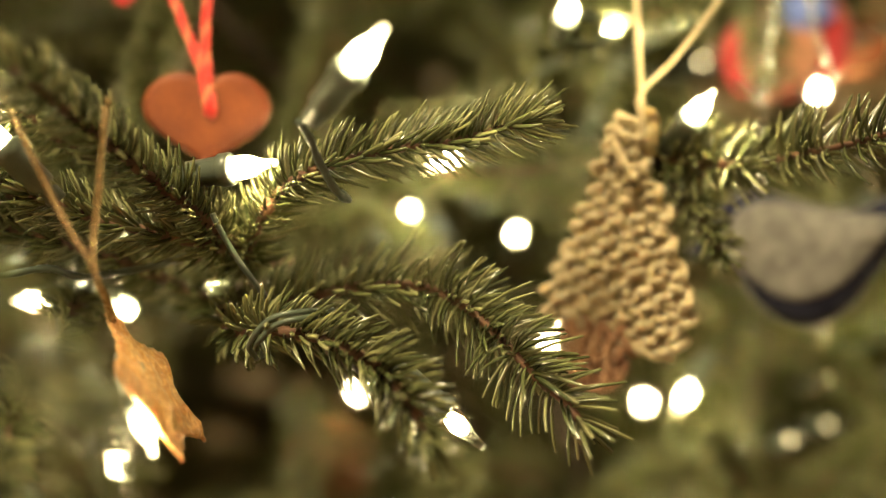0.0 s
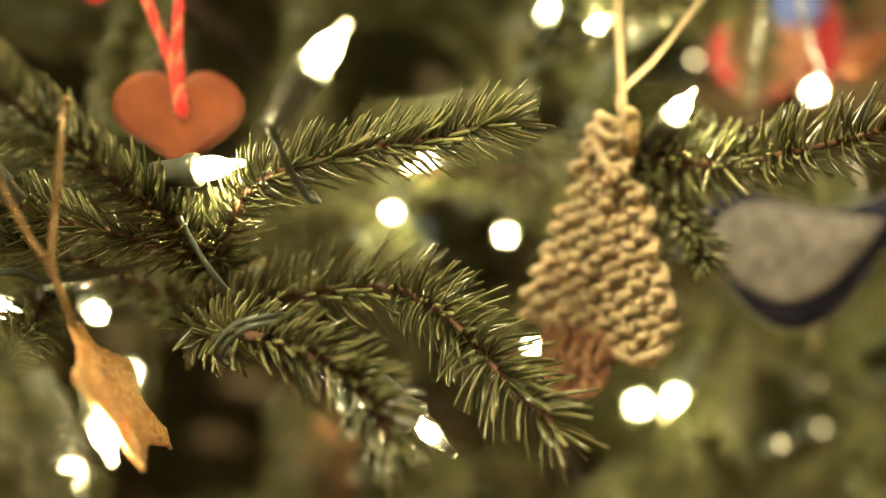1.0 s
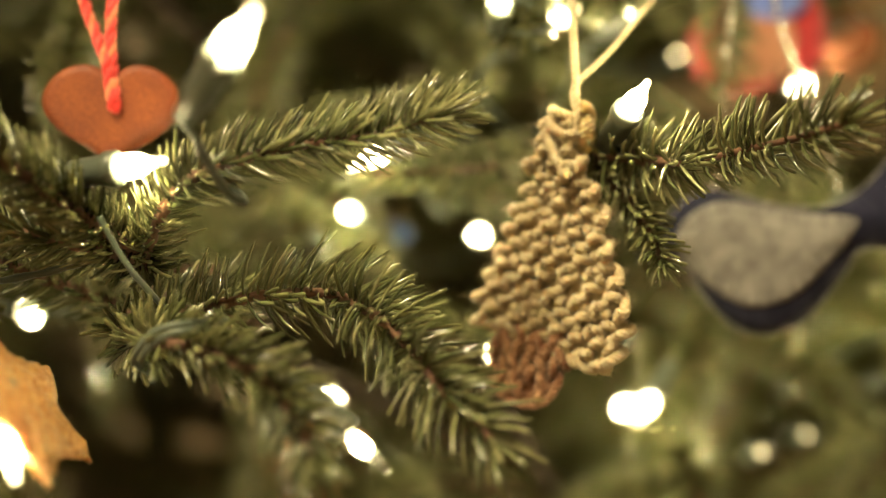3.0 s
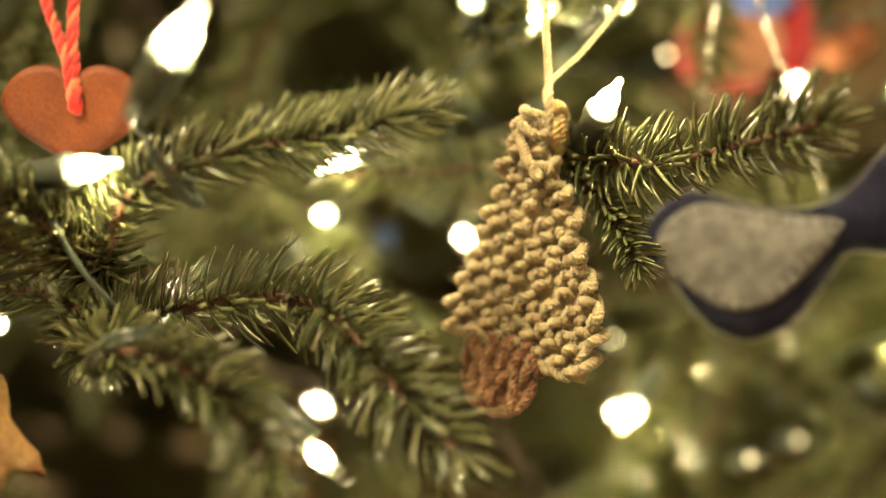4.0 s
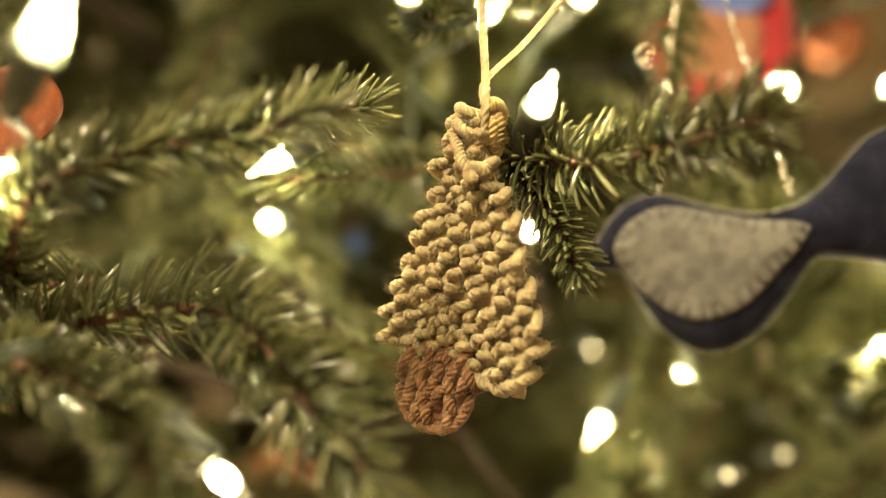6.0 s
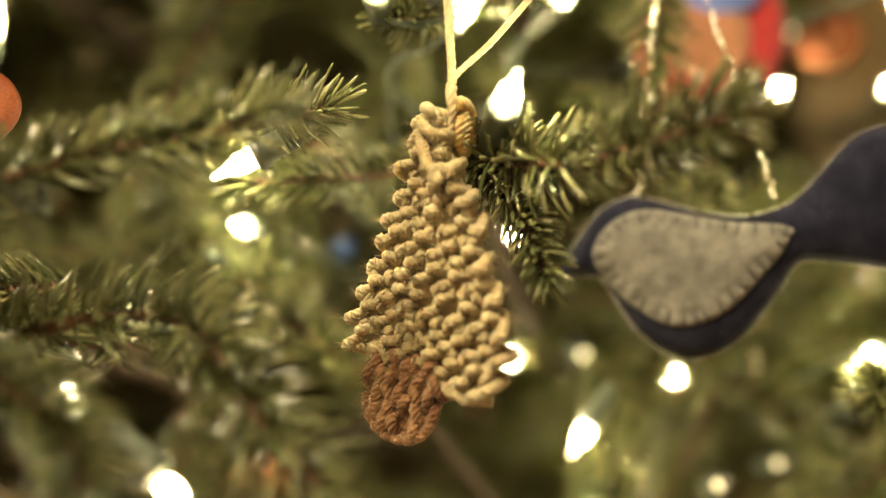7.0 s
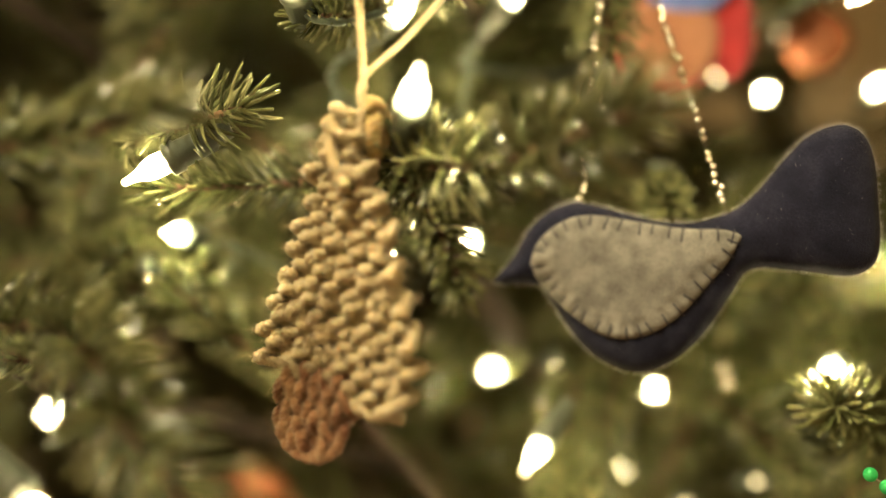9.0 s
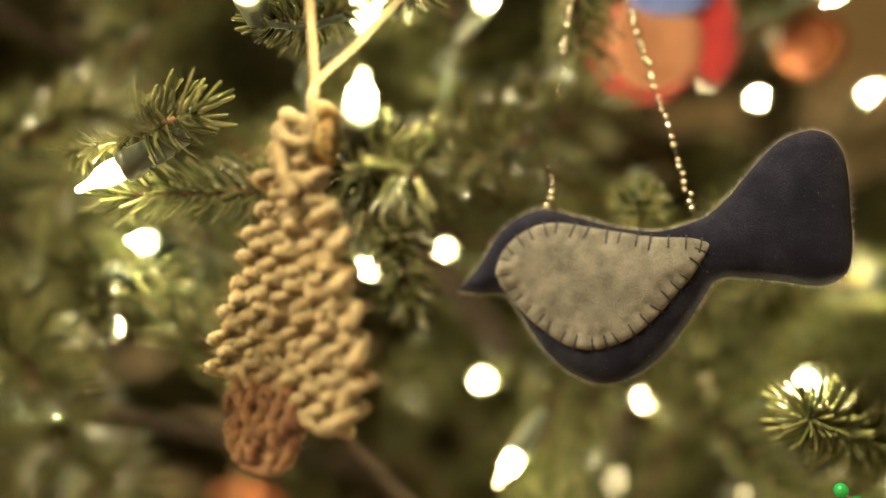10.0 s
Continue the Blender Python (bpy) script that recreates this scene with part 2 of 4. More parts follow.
def sheet(line, step, front, back):
    """A closed body over a flat outline: front and back give the height over the points and their distance from the edge."""
    from mathutils.geometry import delaunay_2d_cdt
    line = np.asarray(line, float)
    lo, hi = line.min(0), line.max(0)
    gx, gy = np.meshgrid(np.arange(lo[0], hi[0], step), np.arange(lo[1], hi[1], step * 0.87))
    gx[1::2] += step / 2
    grid = np.c_[gx.ravel(), gy.ravel()]
    inside = np.zeros(len(grid), bool)
    for (x0, y0), (x1, y1) in zip(line, np.roll(line, -1, 0)):
        cross = (y0 > grid[:, 1]) != (y1 > grid[:, 1])
        inside ^= cross & (grid[:, 0] < (x1 - x0) * (grid[:, 1] - y0) / (y1 - y0 + 1e-15) + x0)
    grid = grid[inside & (edge_gap(grid, line) > step * 0.45)]
    k = len(line)
    verts = [Vector(v) for v in np.vstack([line, grid]) * 1000]
    got, _, tris, *_ = delaunay_2d_cdt(verts, [(i, (i + 1) % k) for i in range(k)], [], 1, 1e-6)
    q = np.array([tuple(v) for v in got]) / 1000
    gap = edge_gap(q, line)
    f, b = front(q, gap), back(q, gap)
    n = len(q)
    verts = np.vstack([np.c_[q, f], np.c_[q, b]])
    faces = [tuple(t) for t in tris] + [tuple(i + n for i in t[::-1]) for t in tris]
    edges = {}
    for t in tris:
        for e in ((t[0], t[1]), (t[1], t[2]), (t[2], t[0])):
            edges[e] = True
    faces += [(j, i, i + n, j + n) for i, j in edges if (j, i) not in edges]
    return verts, faces


def place(local, origin, right, up, out):
    """Flat geometry (x along right, y along up, z along out) into the world."""
    verts, faces = local
    v = np.asarray(verts, float)
    return np.asarray(origin) + v[:, :1] * right + v[:, 1:2] * up + v[:, 2:3] * out, faces


def unit(v):
    v = np.asarray(v, float)
    return v / np.linalg.norm(v)


def fibres(at, away, count, length, width, seed, along=0.0):
    """Fine loose hairs that stand off a surface."""
    g = np.random.default_rng(seed)
    pick = g.integers(0, len(at), count)
    at = np.asarray(at)
    p = at[pick] + g.random((count, 1)) * (at[(pick + 1) % len(at)] - at[pick]) * along
    way = np.asarray(away)[pick] + g.normal(0, 0.6, (count, 3))
    way /= np.linalg.norm(way, axis=1)[:, None]
    side = np.cross(way, g.normal(0, 1, (count, 3)))
    side /= np.linalg.norm(side, axis=1)[:, None] + 1e-9
    ln = length * g.uniform(0.4, 1.3, (count, 1))
    bend = g.normal(0, 0.35, (count, 3)) * ln
    mid, tip = p + way * ln * 0.5, p + way * ln + bend
    verts = np.stack([p - side * width, p + side * width, mid - side * width, mid + side * width, tip], 1).reshape(-1, 3)
    faces = []
    for k in range(count):
        o = 5 * k
        faces += [(o, o + 1, o + 3, o + 2), (o + 2, o + 3, o + 4)]
    return verts, faces


# ---- the room ----
def room():
    x0, x1, y0, y1, h, d = -2.0, 2.2, -2.6, 1.62, 2.45, 0.1
    tagged(part("floor", box(x0 - d, y0 - d, -d, x1 + d, y1 + d, 0), FLOOR, smooth=False), "oak-brown wooden floor of the living room", "floor", kind="structure")
    tagged(part("ceiling", box(x0 - d, y0 - d, h, x1 + d, y1 + d, h + d), CEILING, smooth=False), "plain white painted ceiling over the room", "ceiling", kind="structure")
    for name, b in (("wall_north", (x0, y1, 0, x1, y1 + d, h)), ("wall_south", (x0, y0 - d, 0, x1, y0, h)),
                    ("wall_west", (x0 - d, y0 - d, 0, x0, y1 + d, h)), ("wall_east", (x1, y0 - d, 0, x1 + d, y1 + d, h))):
        tagged(part(name, box(*b), WALL, smooth=False), "warm cream painted wall of the room", "wall", kind="structure")
    lamp = thing("ceiling_lamp", (LAMP_AT[0], LAMP_AT[1], h), "round warm ceiling lamp with a white shade", "lamp")
    part("lamp_plate", lathe([(0.07, -0.012), (0.075, -0.004), (0.075, 0.0)], 32), CEILING, lamp)
    part("shade", lathe([(0.03, -0.055), (0.15, -0.055), (0.23, -0.045), (0.25, -0.03), (0.24, -0.018), (0.06, -0.012)], 40), SHADE, lamp, "glowing frosted shade")


room()


# ---- the tree ----
def needles(p, count, length, seed, fine=True, spread=62.0, width=0.00042, flat=0.0, bare=0.0, lift=0.25):
    """Needles set in a spiral round a twig: each a tapered, slightly bowed blade."""
    g = np.random.default_rng(seed)
    t, n, b = frames_along(p)
    where = np.sort(g.uniform(bare, 1.0, count)) * (len(p) - 1)
    i = np.minimum(where.astype(int), len(p) - 2)
    f = (where - i)[:, None]
    root = p[i] * (1 - f) + p[i + 1] * f
    tan, nor, bi = t[i], n[i], b[i]
    turn = np.arange(count) * 2.399 + g.normal(0, 0.2, count)
    around = np.cos(turn)[:, None] * nor + np.sin(turn)[:, None] * bi
    around[:, 2] += lift * (1 - flat)
    around -= tan * (around * tan).sum(1)[:, None]
    around /= np.linalg.norm(around, axis=1)[:, None] + 1e-9
    end = np.clip((where / (len(p) - 1) - 0.88) / 0.12, 0, 1)
    lean = np.radians(spread + 8 + g.normal(0, 5, count) - 34 * end)
    way = np.cos(lean)[:, None] * tan + np.sin(lean)[:, None] * around
    ln = (length * g.uniform(0.75, 1.12, count) * (1 - 0.25 * end))[:, None]
    side = np.cross(way, around)
    side /= np.linalg.norm(side, axis=1)[:, None] + 1e-9
    bow = tan * 0.36 + g.normal(0, 0.04, (count, 3)) + np.array((0, 0, 0.06))
    stations = (0.0, 0.3, 0.65, 0.965) if fine else (0.0, 0.85)
    k = 4 if fine else 3
    a = np.linspace(0, 2 * np.pi, k, endpoint=False)
    rings = []
    for s in stations:
        c = root + way * ln * s + bow * ln * s * s
        w = width * (0.7 if s == 0 else 1.0 if s < 0.7 else 0.78)
        up = np.cross(side, way)
        rings.append(c[:, None] + w * (np.cos(a)[None, :, None] * side[:, None] * 1.15 + np.sin(a)[None, :, None] * up[:, None] * 0.75))
    tip = (root + way * ln + bow * ln)[:, None]
    verts = np.concatenate([*rings, tip], 1)
    per = verts.shape[1]
    pattern = []
    for r in range(len(stations) - 1):
        pattern += [(r * k + s, r * k + (s + 1) % k, (r + 1) * k + (s + 1) % k, (r + 1) * k + s) for s in range(k)]
    last = (len(stations) - 1) * k
    pattern += [(last + s, last + (s + 1) % k, per - 1) for s in range(k)]
    faces = [tuple(v + per * c for v in face) for c in range(count) for face in pattern]
    return verts.reshape(-1, 3), faces


def twig(p, r0, r1, seed, sides=8):
    """A knobbly tapered twig."""
    g = np.random.default_rng(seed)
    r = np.linspace(r0, r1, len(p)) * (1 + 0.18 * np.sin(np.arange(len(p)) * 2.1) + g.normal(0, 0.1, len(p)))
    return tube(p, r, sides)


tree = thing("christmas_tree", (0.12, 0.90, 0.0), "green needled Christmas tree hung with lights and ornaments", "tree")
TREE_AT = Matrix.Translation((-0.12, -0.90, 0.0))


def branch(ctrl, seed, per_cm=26, length=0.0115, r0=0.0016, r1=0.0008, bare=0.0, spread=62.0, lift=0.25, width=0.00047):
    p = spline(ctrl, 0.0012)
    whole = np.linalg.norm(np.diff(p, axis=0), axis=1).sum()
    length, per_cm = 0.88 * length, 1.1 * per_cm
    limb = part("branch", twig(p, r0, r1, seed), BARK, tree, m=TREE_AT)
    part("needles", needles(p, int(whole * 100 * per_cm * 1.65), length, seed, True, spread, width, bare=bare, lift=lift), NEEDLE, limb, kind="stuff")
    return limb


# front twigs, from their forks outwards
branch([(-0.046, 0.222, 1.1965), (-0.044, 0.215, 1.2001), (-0.0362, 0.207, 1.2118), (-0.0268, 0.2025, 1.2169), (-0.0095, 0.2050, 1.2218), (0.0025, 0.2055, 1.2232), (0.0140, 0.2028, 1.2262), (0.0208, 0.2050, 1.2282)],
       21, 24, 0.0100, 0.0013, 0.0008)
branch([(-0.050, 0.228, 1.184), (-0.0415, 0.222, 1.1863), (-0.0237, 0.2190, 1.1905), (-0.0155, 0.2185, 1.1915), (-0.0055, 0.2170, 1.1915), (0.0040, 0.2090, 1.1880), (0.0112, 0.2045, 1.1820), (0.0162, 0.1975, 1.1768), (0.0205, 0.1965, 1.1722), (0.0250, 0.1940, 1.1688), (0.0278, 0.1920, 1.1650)],
       22, 19, 0.0132, 0.0014, 0.0008, spread=70, width=0.00054)
branch([(-0.052, 0.222, 1.184), (-0.0463, 0.214, 1.1817), (-0.0352, 0.1990, 1.1830), (-0.0241, 0.1940, 1.1812), (-0.0125, 0.1880, 1.1762), (-0.0055, 0.1800, 1.1695), (-0.0025, 0.1745, 1.1645)],
       23, 24, 0.0105, 0.0016, 0.0009)
branch([(-0.0465, 0.222, 1.199), (-0.0484, 0.212, 1.2026), (-0.0552, 0.200, 1.2102), (-0.065, 0.187, 1.2199), (-0.0714, 0.178, 1.2266), (-0.075, 0.165, 1.2315)],
       24, 28, 0.0095, 0.0015, 0.0009)
branch([(-0.047, 0.224, 1.198), (-0.0489, 0.214, 1.2001), (-0.0602, 0.207, 1.203), (-0.0742, 0.204, 1.2063), (-0.0852, 0.196, 1.2114)], 25, 26, 0.0095)
branch([(-0.088, 0.235, 1.190), (-0.086, 0.205, 1.178), (-0.079, 0.172, 1.167), (-0.072, 0.150, 1.157), (-0.068, 0.138, 1.148)], 26, 26, 0.010, 0.0017, 0.001)
branch([(-0.060, 0.240, 1.188), (-0.078, 0.222, 1.198), (-0.0929, 0.214, 1.2030), (-0.112, 0.205, 1.208)], 27, 28, 0.010)
branch([(-0.0690, 0.134, 1.2010), (-0.0622, 0.130, 1.1908), (-0.0560, 0.131, 1.1846), (-0.0498, 0.132, 1.1769), (-0.0452, 0.133, 1.1700)], 70, 26, 0.0085)
# the fork beside the knitted ornament
branch([(0.052, 0.246, 1.2225), (0.0555, 0.236, 1.2224), (0.0660, 0.2280, 1.2198), (0.0740, 0.2235, 1.2200), (0.0812, 0.2152, 1.2215), (0.0890, 0.2070, 1.2230), (0.0960, 0.1980, 1.2250)],
       31, 18, 0.0116, 0.0010, 0.0007, spread=74, width=0.00055)
branch([(0.054, 0.242, 1.2215), (0.0585, 0.237, 1.2150), (0.0625, 0.233, 1.2090), (0.0655, 0.229, 1.2020), (0.0665, 0.226, 1.1975)], 32, 34, 0.0075, 0.0012, 0.0007)
branch([(0.060, 0.262, 1.2240), (0.0394, 0.282, 1.2253), (0.0268, 0.276, 1.2227), (0.0099, 0.268, 1.2215), (-0.004, 0.262, 1.2205)], 33, 22, 0.0105)
branch([(0.202, 0.350, 1.142), (0.182, 0.318, 1.154), (0.165, 0.298, 1.163), (0.1545, 0.2865, 1.1675), (0.1500, 0.2800, 1.1690)], 34, 40, 0.0130, spread=68)
branch([(0.0529, 0.330, 1.2917), (0.0461, 0.285, 1.2685), (0.0396, 0.266, 1.2600), (0.0332, 0.254, 1.2560)], 35, 24, 0.0095)
branch([(0.060, 0.330, 1.292), (0.058, 0.295, 1.275), (0.061, 0.272, 1.268), (0.068, 0.258, 1.266)], 36, 24, 0.0095)
branch([(-0.0892, 0.320, 1.2924), (-0.0864, 0.288, 1.2635), (-0.0855, 0.276, 1.2515), (-0.0820, 0.262, 1.2373)], 37, 30, 0.0105)
branch([(0.118, 0.330, 1.2235), (0.116, 0.308, 1.2205), (0.1155, 0.296, 1.2175)], 38, 36, 0.0085)
branch([(0.030, 0.330, 1.160), (0.020, 0.318, 1.170), (0.004, 0.306, 1.182), (-0.014, 0.300, 1.198)], 39, 22, 0.0115)
branch([(-0.050, 0.330, 1.198), (-0.034, 0.318, 1.201), (-0.020, 0.310, 1.204), (-0.008, 0.307, 1.206)], 40, 22, 0.0115)
branch([(0.100, 0.330, 1.128), (0.094, 0.312, 1.134), (0.090, 0.300, 1.136), (0.092, 0.288, 1.127)], 41, 24, 0.0115)

branch([(0.112, 0.365, 1.175), (0.106, 0.350, 1.162), (0.102, 0.345, 1.146), (0.100, 0.343, 1.126)], 42, 28, 0.0125)
branch([(0.100, 0.370, 1.172), (0.094, 0.352, 1.160), (0.091, 0.347, 1.146), (0.088, 0.345, 1.128)], 47, 28, 0.0125)
branch([(0.056, 0.246, 1.2235), (0.0605, 0.236, 1.2225), (0.0655, 0.226, 1.2205), (0.0690, 0.219, 1.2190)], 48, 12, 0.0120, spread=70, width=0.00050)
branch([(-0.030, 0.262, 1.182), (-0.040, 0.251, 1.185), (-0.050, 0.244, 1.187), (-0.059, 0.239, 1.185)], 43, 28, 0.0105)
branch([(-0.040, 0.255, 1.196), (-0.054, 0.243, 1.196), (-0.068, 0.238, 1.200), (-0.084, 0.234, 1.207)], 44, 28, 0.0105)
branch([(-0.085, 0.250, 1.196), (-0.092, 0.228, 1.204), (-0.096, 0.206, 1.214), (-0.098, 0.190, 1.226)], 45, 28, 0.0105)
branch([(-0.082, 0.262, 1.220), (-0.086, 0.235, 1.221), (-0.090, 0.212, 1.228), (-0.097, 0.198, 1.238)], 46, 28, 0.0105)

branch([(0.106, 0.335, 1.310), (0.104, 0.312, 1.295), (0.102, 0.303, 1.275), (0.101, 0.299, 1.252)], 49, 24, 0.0120)

branch([(0.205, 0.370, 1.150), (0.185, 0.345, 1.142), (0.165, 0.330, 1.134), (0.148, 0.322, 1.122)], 61, 24, 0.0120)
branch([(0.215, 0.360, 1.165), (0.205, 0.330, 1.160), (0.192, 0.310, 1.150), (0.180, 0.300, 1.138)], 62, 24, 0.0120)
branch([(0.180, 0.390, 1.120), (0.160, 0.365, 1.118), (0.138, 0.350, 1.112), (0.120, 0.345, 1.100)], 63, 24, 0.0120)
branch([(0.230, 0.390, 1.200), (0.218, 0.360, 1.196), (0.205, 0.340, 1.190), (0.195, 0.328, 1.180)], 64, 24, 0.0120)
branch([(0.130, 0.400, 1.165), (0.140, 0.370, 1.160), (0.152, 0.350, 1.150), (0.160, 0.340, 1.140)], 65, 24, 0.0120)

branch([(-0.131, 0.445, 1.180), (-0.129, 0.430, 1.168), (-0.128, 0.424, 1.152), (-0.127, 0.420, 1.132)], 66, 24, 0.0095)

branch([(-0.060, 0.345, 1.200), (-0.0426, 0.320, 1.2040), (-0.0261, 0.306, 1.2080), (-0.0150, 0.303, 1.2065)], 67, 26, 0.0115)
branch([(-0.050, 0.340, 1.188), (-0.0345, 0.315, 1.1946), (-0.0200, 0.305, 1.2010), (-0.0040, 0.303, 1.2020)], 68, 26, 0.0115)
branch([(-0.036, 0.345, 1.224), (-0.0270, 0.325, 1.2195), (-0.0180, 0.310, 1.2165), (-0.0080, 0.303, 1.2135)], 69, 26, 0.0110)

branch([(0.2373, 0.4537, 1.1991), (0.2112, 0.4163, 1.1962), (0.1818, 0.3836, 1.1936), (0.1583, 0.3615, 1.1893)], 71, 26, 0.0125)
branch([(0.2331, 0.4440, 1.1771), (0.2092, 0.4118, 1.1767), (0.1888, 0.3899, 1.1752), (0.1727, 0.3785, 1.1720)], 72, 26, 0.0125)
branch([(0.1449, 0.4675, 1.1429), (0.1568, 0.4436, 1.1396), (0.1699, 0.4249, 1.1332), (0.1804, 0.4111, 1.1248)], 73, 26, 0.0125)
branch([(-0.1195, 0.4408, 1.2215), (-0.0818, 0.4045, 1.2085), (-0.0522, 0.3823, 1.2018), (-0.0271, 0.3698, 1.1939)], 74, 26, 0.0125)

# boughs close behind the twine and the beaded cords
branch([(-0.010, 0.420, 1.306), (0.008, 0.388, 1.293), (0.020, 0.370, 1.279), (0.029, 0.358, 1.263)], 81, 30, 0.0135)
branch([(0.026, 0.430, 1.318), (0.040, 0.398, 1.302), (0.052, 0.378, 1.286), (0.060, 0.366, 1.268)], 82, 30, 0.0135)
branch([(0.108, 0.450, 1.302), (0.092, 0.415, 1.291), (0.076, 0.392, 1.276), (0.064, 0.378, 1.258)], 83, 30, 0.0135)
branch([(0.070, 0.440, 1.258), (0.080, 0.405, 1.258), (0.090, 0.382, 1.254), (0.101, 0.368, 1.247)], 84, 30, 0.0135)
branch([(0.060, 0.450, 1.282), (0.040, 0.415, 1.272), (0.020, 0.392, 1.262), (0.002, 0.378, 1.252)], 85, 30, 0.0135)

branch([(-0.0196, 0.2717, 1.2330), (-0.0016, 0.2563, 1.2319), (0.0128, 0.2455, 1.2332), (0.0222, 0.2410, 1.2346)], 76, 24, 0.0105, 0.0010, 0.0007)

# limbs back to the trunk
def limb(ctrl, r0, r1, seed):
    p = spline(ctrl, 0.01)
    part("limb", twig(p, r0, r1, seed, 10), TRUNK, tree, m=TREE_AT)


limb([(0.12, 0.90, 1.00), (0.02, 0.60, 1.09), (-0.03, 0.36, 1.155), (-0.048, 0.232, 1.190)], 0.008, 0.0022, 51)
limb([(0.12, 0.90, 1.06), (0.09, 0.62, 1.14), (0.062, 0.38, 1.20), (0.054, 0.246, 1.2222)], 0.013, 0.0018, 52)
limb([(0.12, 0.90, 1.00), (0.19, 0.60, 1.08), (0.19, 0.40, 1.13), (0.184, 0.345, 1.150)], 0.011, 0.002, 53)
limb([(0.12, 0.90, 1.16), (0.10, 0.60, 1.24), (0.07, 0.40, 1.285), (0.056, 0.330, 1.2915)], 0.011, 0.002, 54)
limb([(0.12, 0.90, 1.12), (-0.02, 0.60, 1.22), (-0.08, 0.40, 1.285), (-0.089, 0.320, 1.292)], 0.011, 0.002, 55)
limb([(0.12, 0.90, 0.94), (0.08, 0.62, 1.03), (0.06, 0.42, 1.10), (0.032, 0.330, 1.158)], 0.007, 0.002, 56)

trunk_line = spline([(0.12, 0.90, 0.0), (0.125, 0.905, 0.7), (0.12, 0.90, 1.4), (0.12, 0.90, 2.05)], 0.03)
part("trunk", twig(trunk_line, 0.055, 0.012, 57, 18), TRUNK, tree, m=TREE_AT)

# lamps: the glass foot of each and the way in which it points
BULBS = [
    ((-0.0160, 0.1690, 1.2324), (0.0086, -0.0082, 0.0082)),
    ((-0.0445, 0.2010, 1.2170), (0.0107, -0.003, 0.0012)),
    ((-0.0880, 0.1900, 1.2205), (-0.006, -0.003, 0.007)),
    ((-0.0100, 0.2960, 1.2118), (-0.001, -0.009, 0.000)),
    ((0.0304, 0.3960, 1.2062), (0.0, -0.009, 0.0005)),
    ((0.0040, 0.2480, 1.2250), (-0.010, -0.002, -0.0055)),
    ((0.0587, 0.2224, 1.2311), (0.0022, -0.0087, 0.0044)),
    ((0.0318, 0.2450, 1.2600), (0.0005, -0.0090, 0.0025)),
    ((0.1862, 0.4730, 1.2776), (-0.001, -0.009, 0.001)),
    ((0.1168, 0.5540, 1.1113), (-0.001, -0.009, 0.0)),
    ((0.0840, 0.3230, 1.1530), (-0.006, -0.004, -0.0085)),
    ((0.1350, 0.4580, 1.1521), (-0.001, -0.009, 0.0)),
    ((0.0653, 0.5090, 1.1547), (0.0, -0.009, 0.0)),
    ((0.2188, 0.4360, 1.2712), (0.000, -0.008, 0.002)),
    ((0.1620, 0.2900, 1.2690), (-0.004, -0.005, -0.004)),
    ((0.0765, 0.3155, 1.2765), (0.004, -0.006, 0.003)),
    ((0.0470, 0.2860, 1.2640), (0.006, -0.004, 0.003)),
    ((-0.0845, 0.2510, 1.1845), (0.004, -0.007, -0.001)),
    ((-0.0578, 0.1820, 1.1688), (0.0052, -0.0075, -0.0085)),
    ((-0.1148, 0.2711, 1.1845), (-0.004, -0.006, 0.0)),
    ((0.0632, 0.3420, 1.2105), (0.000, -0.009, 0.000)),
    ((-0.0478, 0.5351, 1.1200), (0.001, -0.009, -0.001)),
    ((-0.1832, 0.5750, 1.1250), (0.0, -0.008, 0.002)),
    ((-0.1203, 0.5149, 1.1797), (0.003, -0.008, 0.003)),
    ((0.1515, 0.2850, 1.1775), (-0.004, -0.008, 0.000)),
    ((0.0332, 0.3020, 1.1698), (0.000, -0.009, 0.001)),
    # added round about, out of sight from the front, to light the boughs
    ((0.228, 0.350, 1.165), (-0.003, -0.006, 0.002)),
    ((0.222, 0.390, 1.110), (-0.003, -0.006, 0.002)),
    ((0.205, 0.430, 1.055), (0.0, -0.006, 0.005)),
    ((0.275, 0.450, 1.140), (-0.004, -0.006, 0.002)),
    ((0.212, 0.320, 1.135), (-0.003, -0.006, 0.002)),
    ((0.190, 0.300, 1.100), (-0.003, -0.006, 0.004)),
    ((0.120, 0.330, 1.060), (0.002, -0.006, 0.004)),
    ((0.230, 0.360, 1.055), (0.002, -0.006, 0.004)),
    ((-0.030, 0.360, 1.345), (0.002, -0.006, -0.004)),
    ((0.100, 0.380, 1.375), (0.002, -0.006, -0.004)),
    ((-0.140, 0.380, 1.350), (0.002, -0.006, -0.004)),
    ((-0.270, 0.430, 1.200), (0.002, -0.006, -0.004)),
    ((0.330, 0.400, 1.180), (0.002, -0.006, -0.004)),
    ((0.060, 0.170, 1.340), (0.002, -0.006, 0.005)),
    ((0.190, 0.190, 1.330), (0.004, -0.006, 0.003)),
    ((0.230, 0.210, 1.130), (0.005, -0.006, -0.002)),
    ((0.255, 0.250, 1.235), (0.005, -0.006, 0.004)),
]
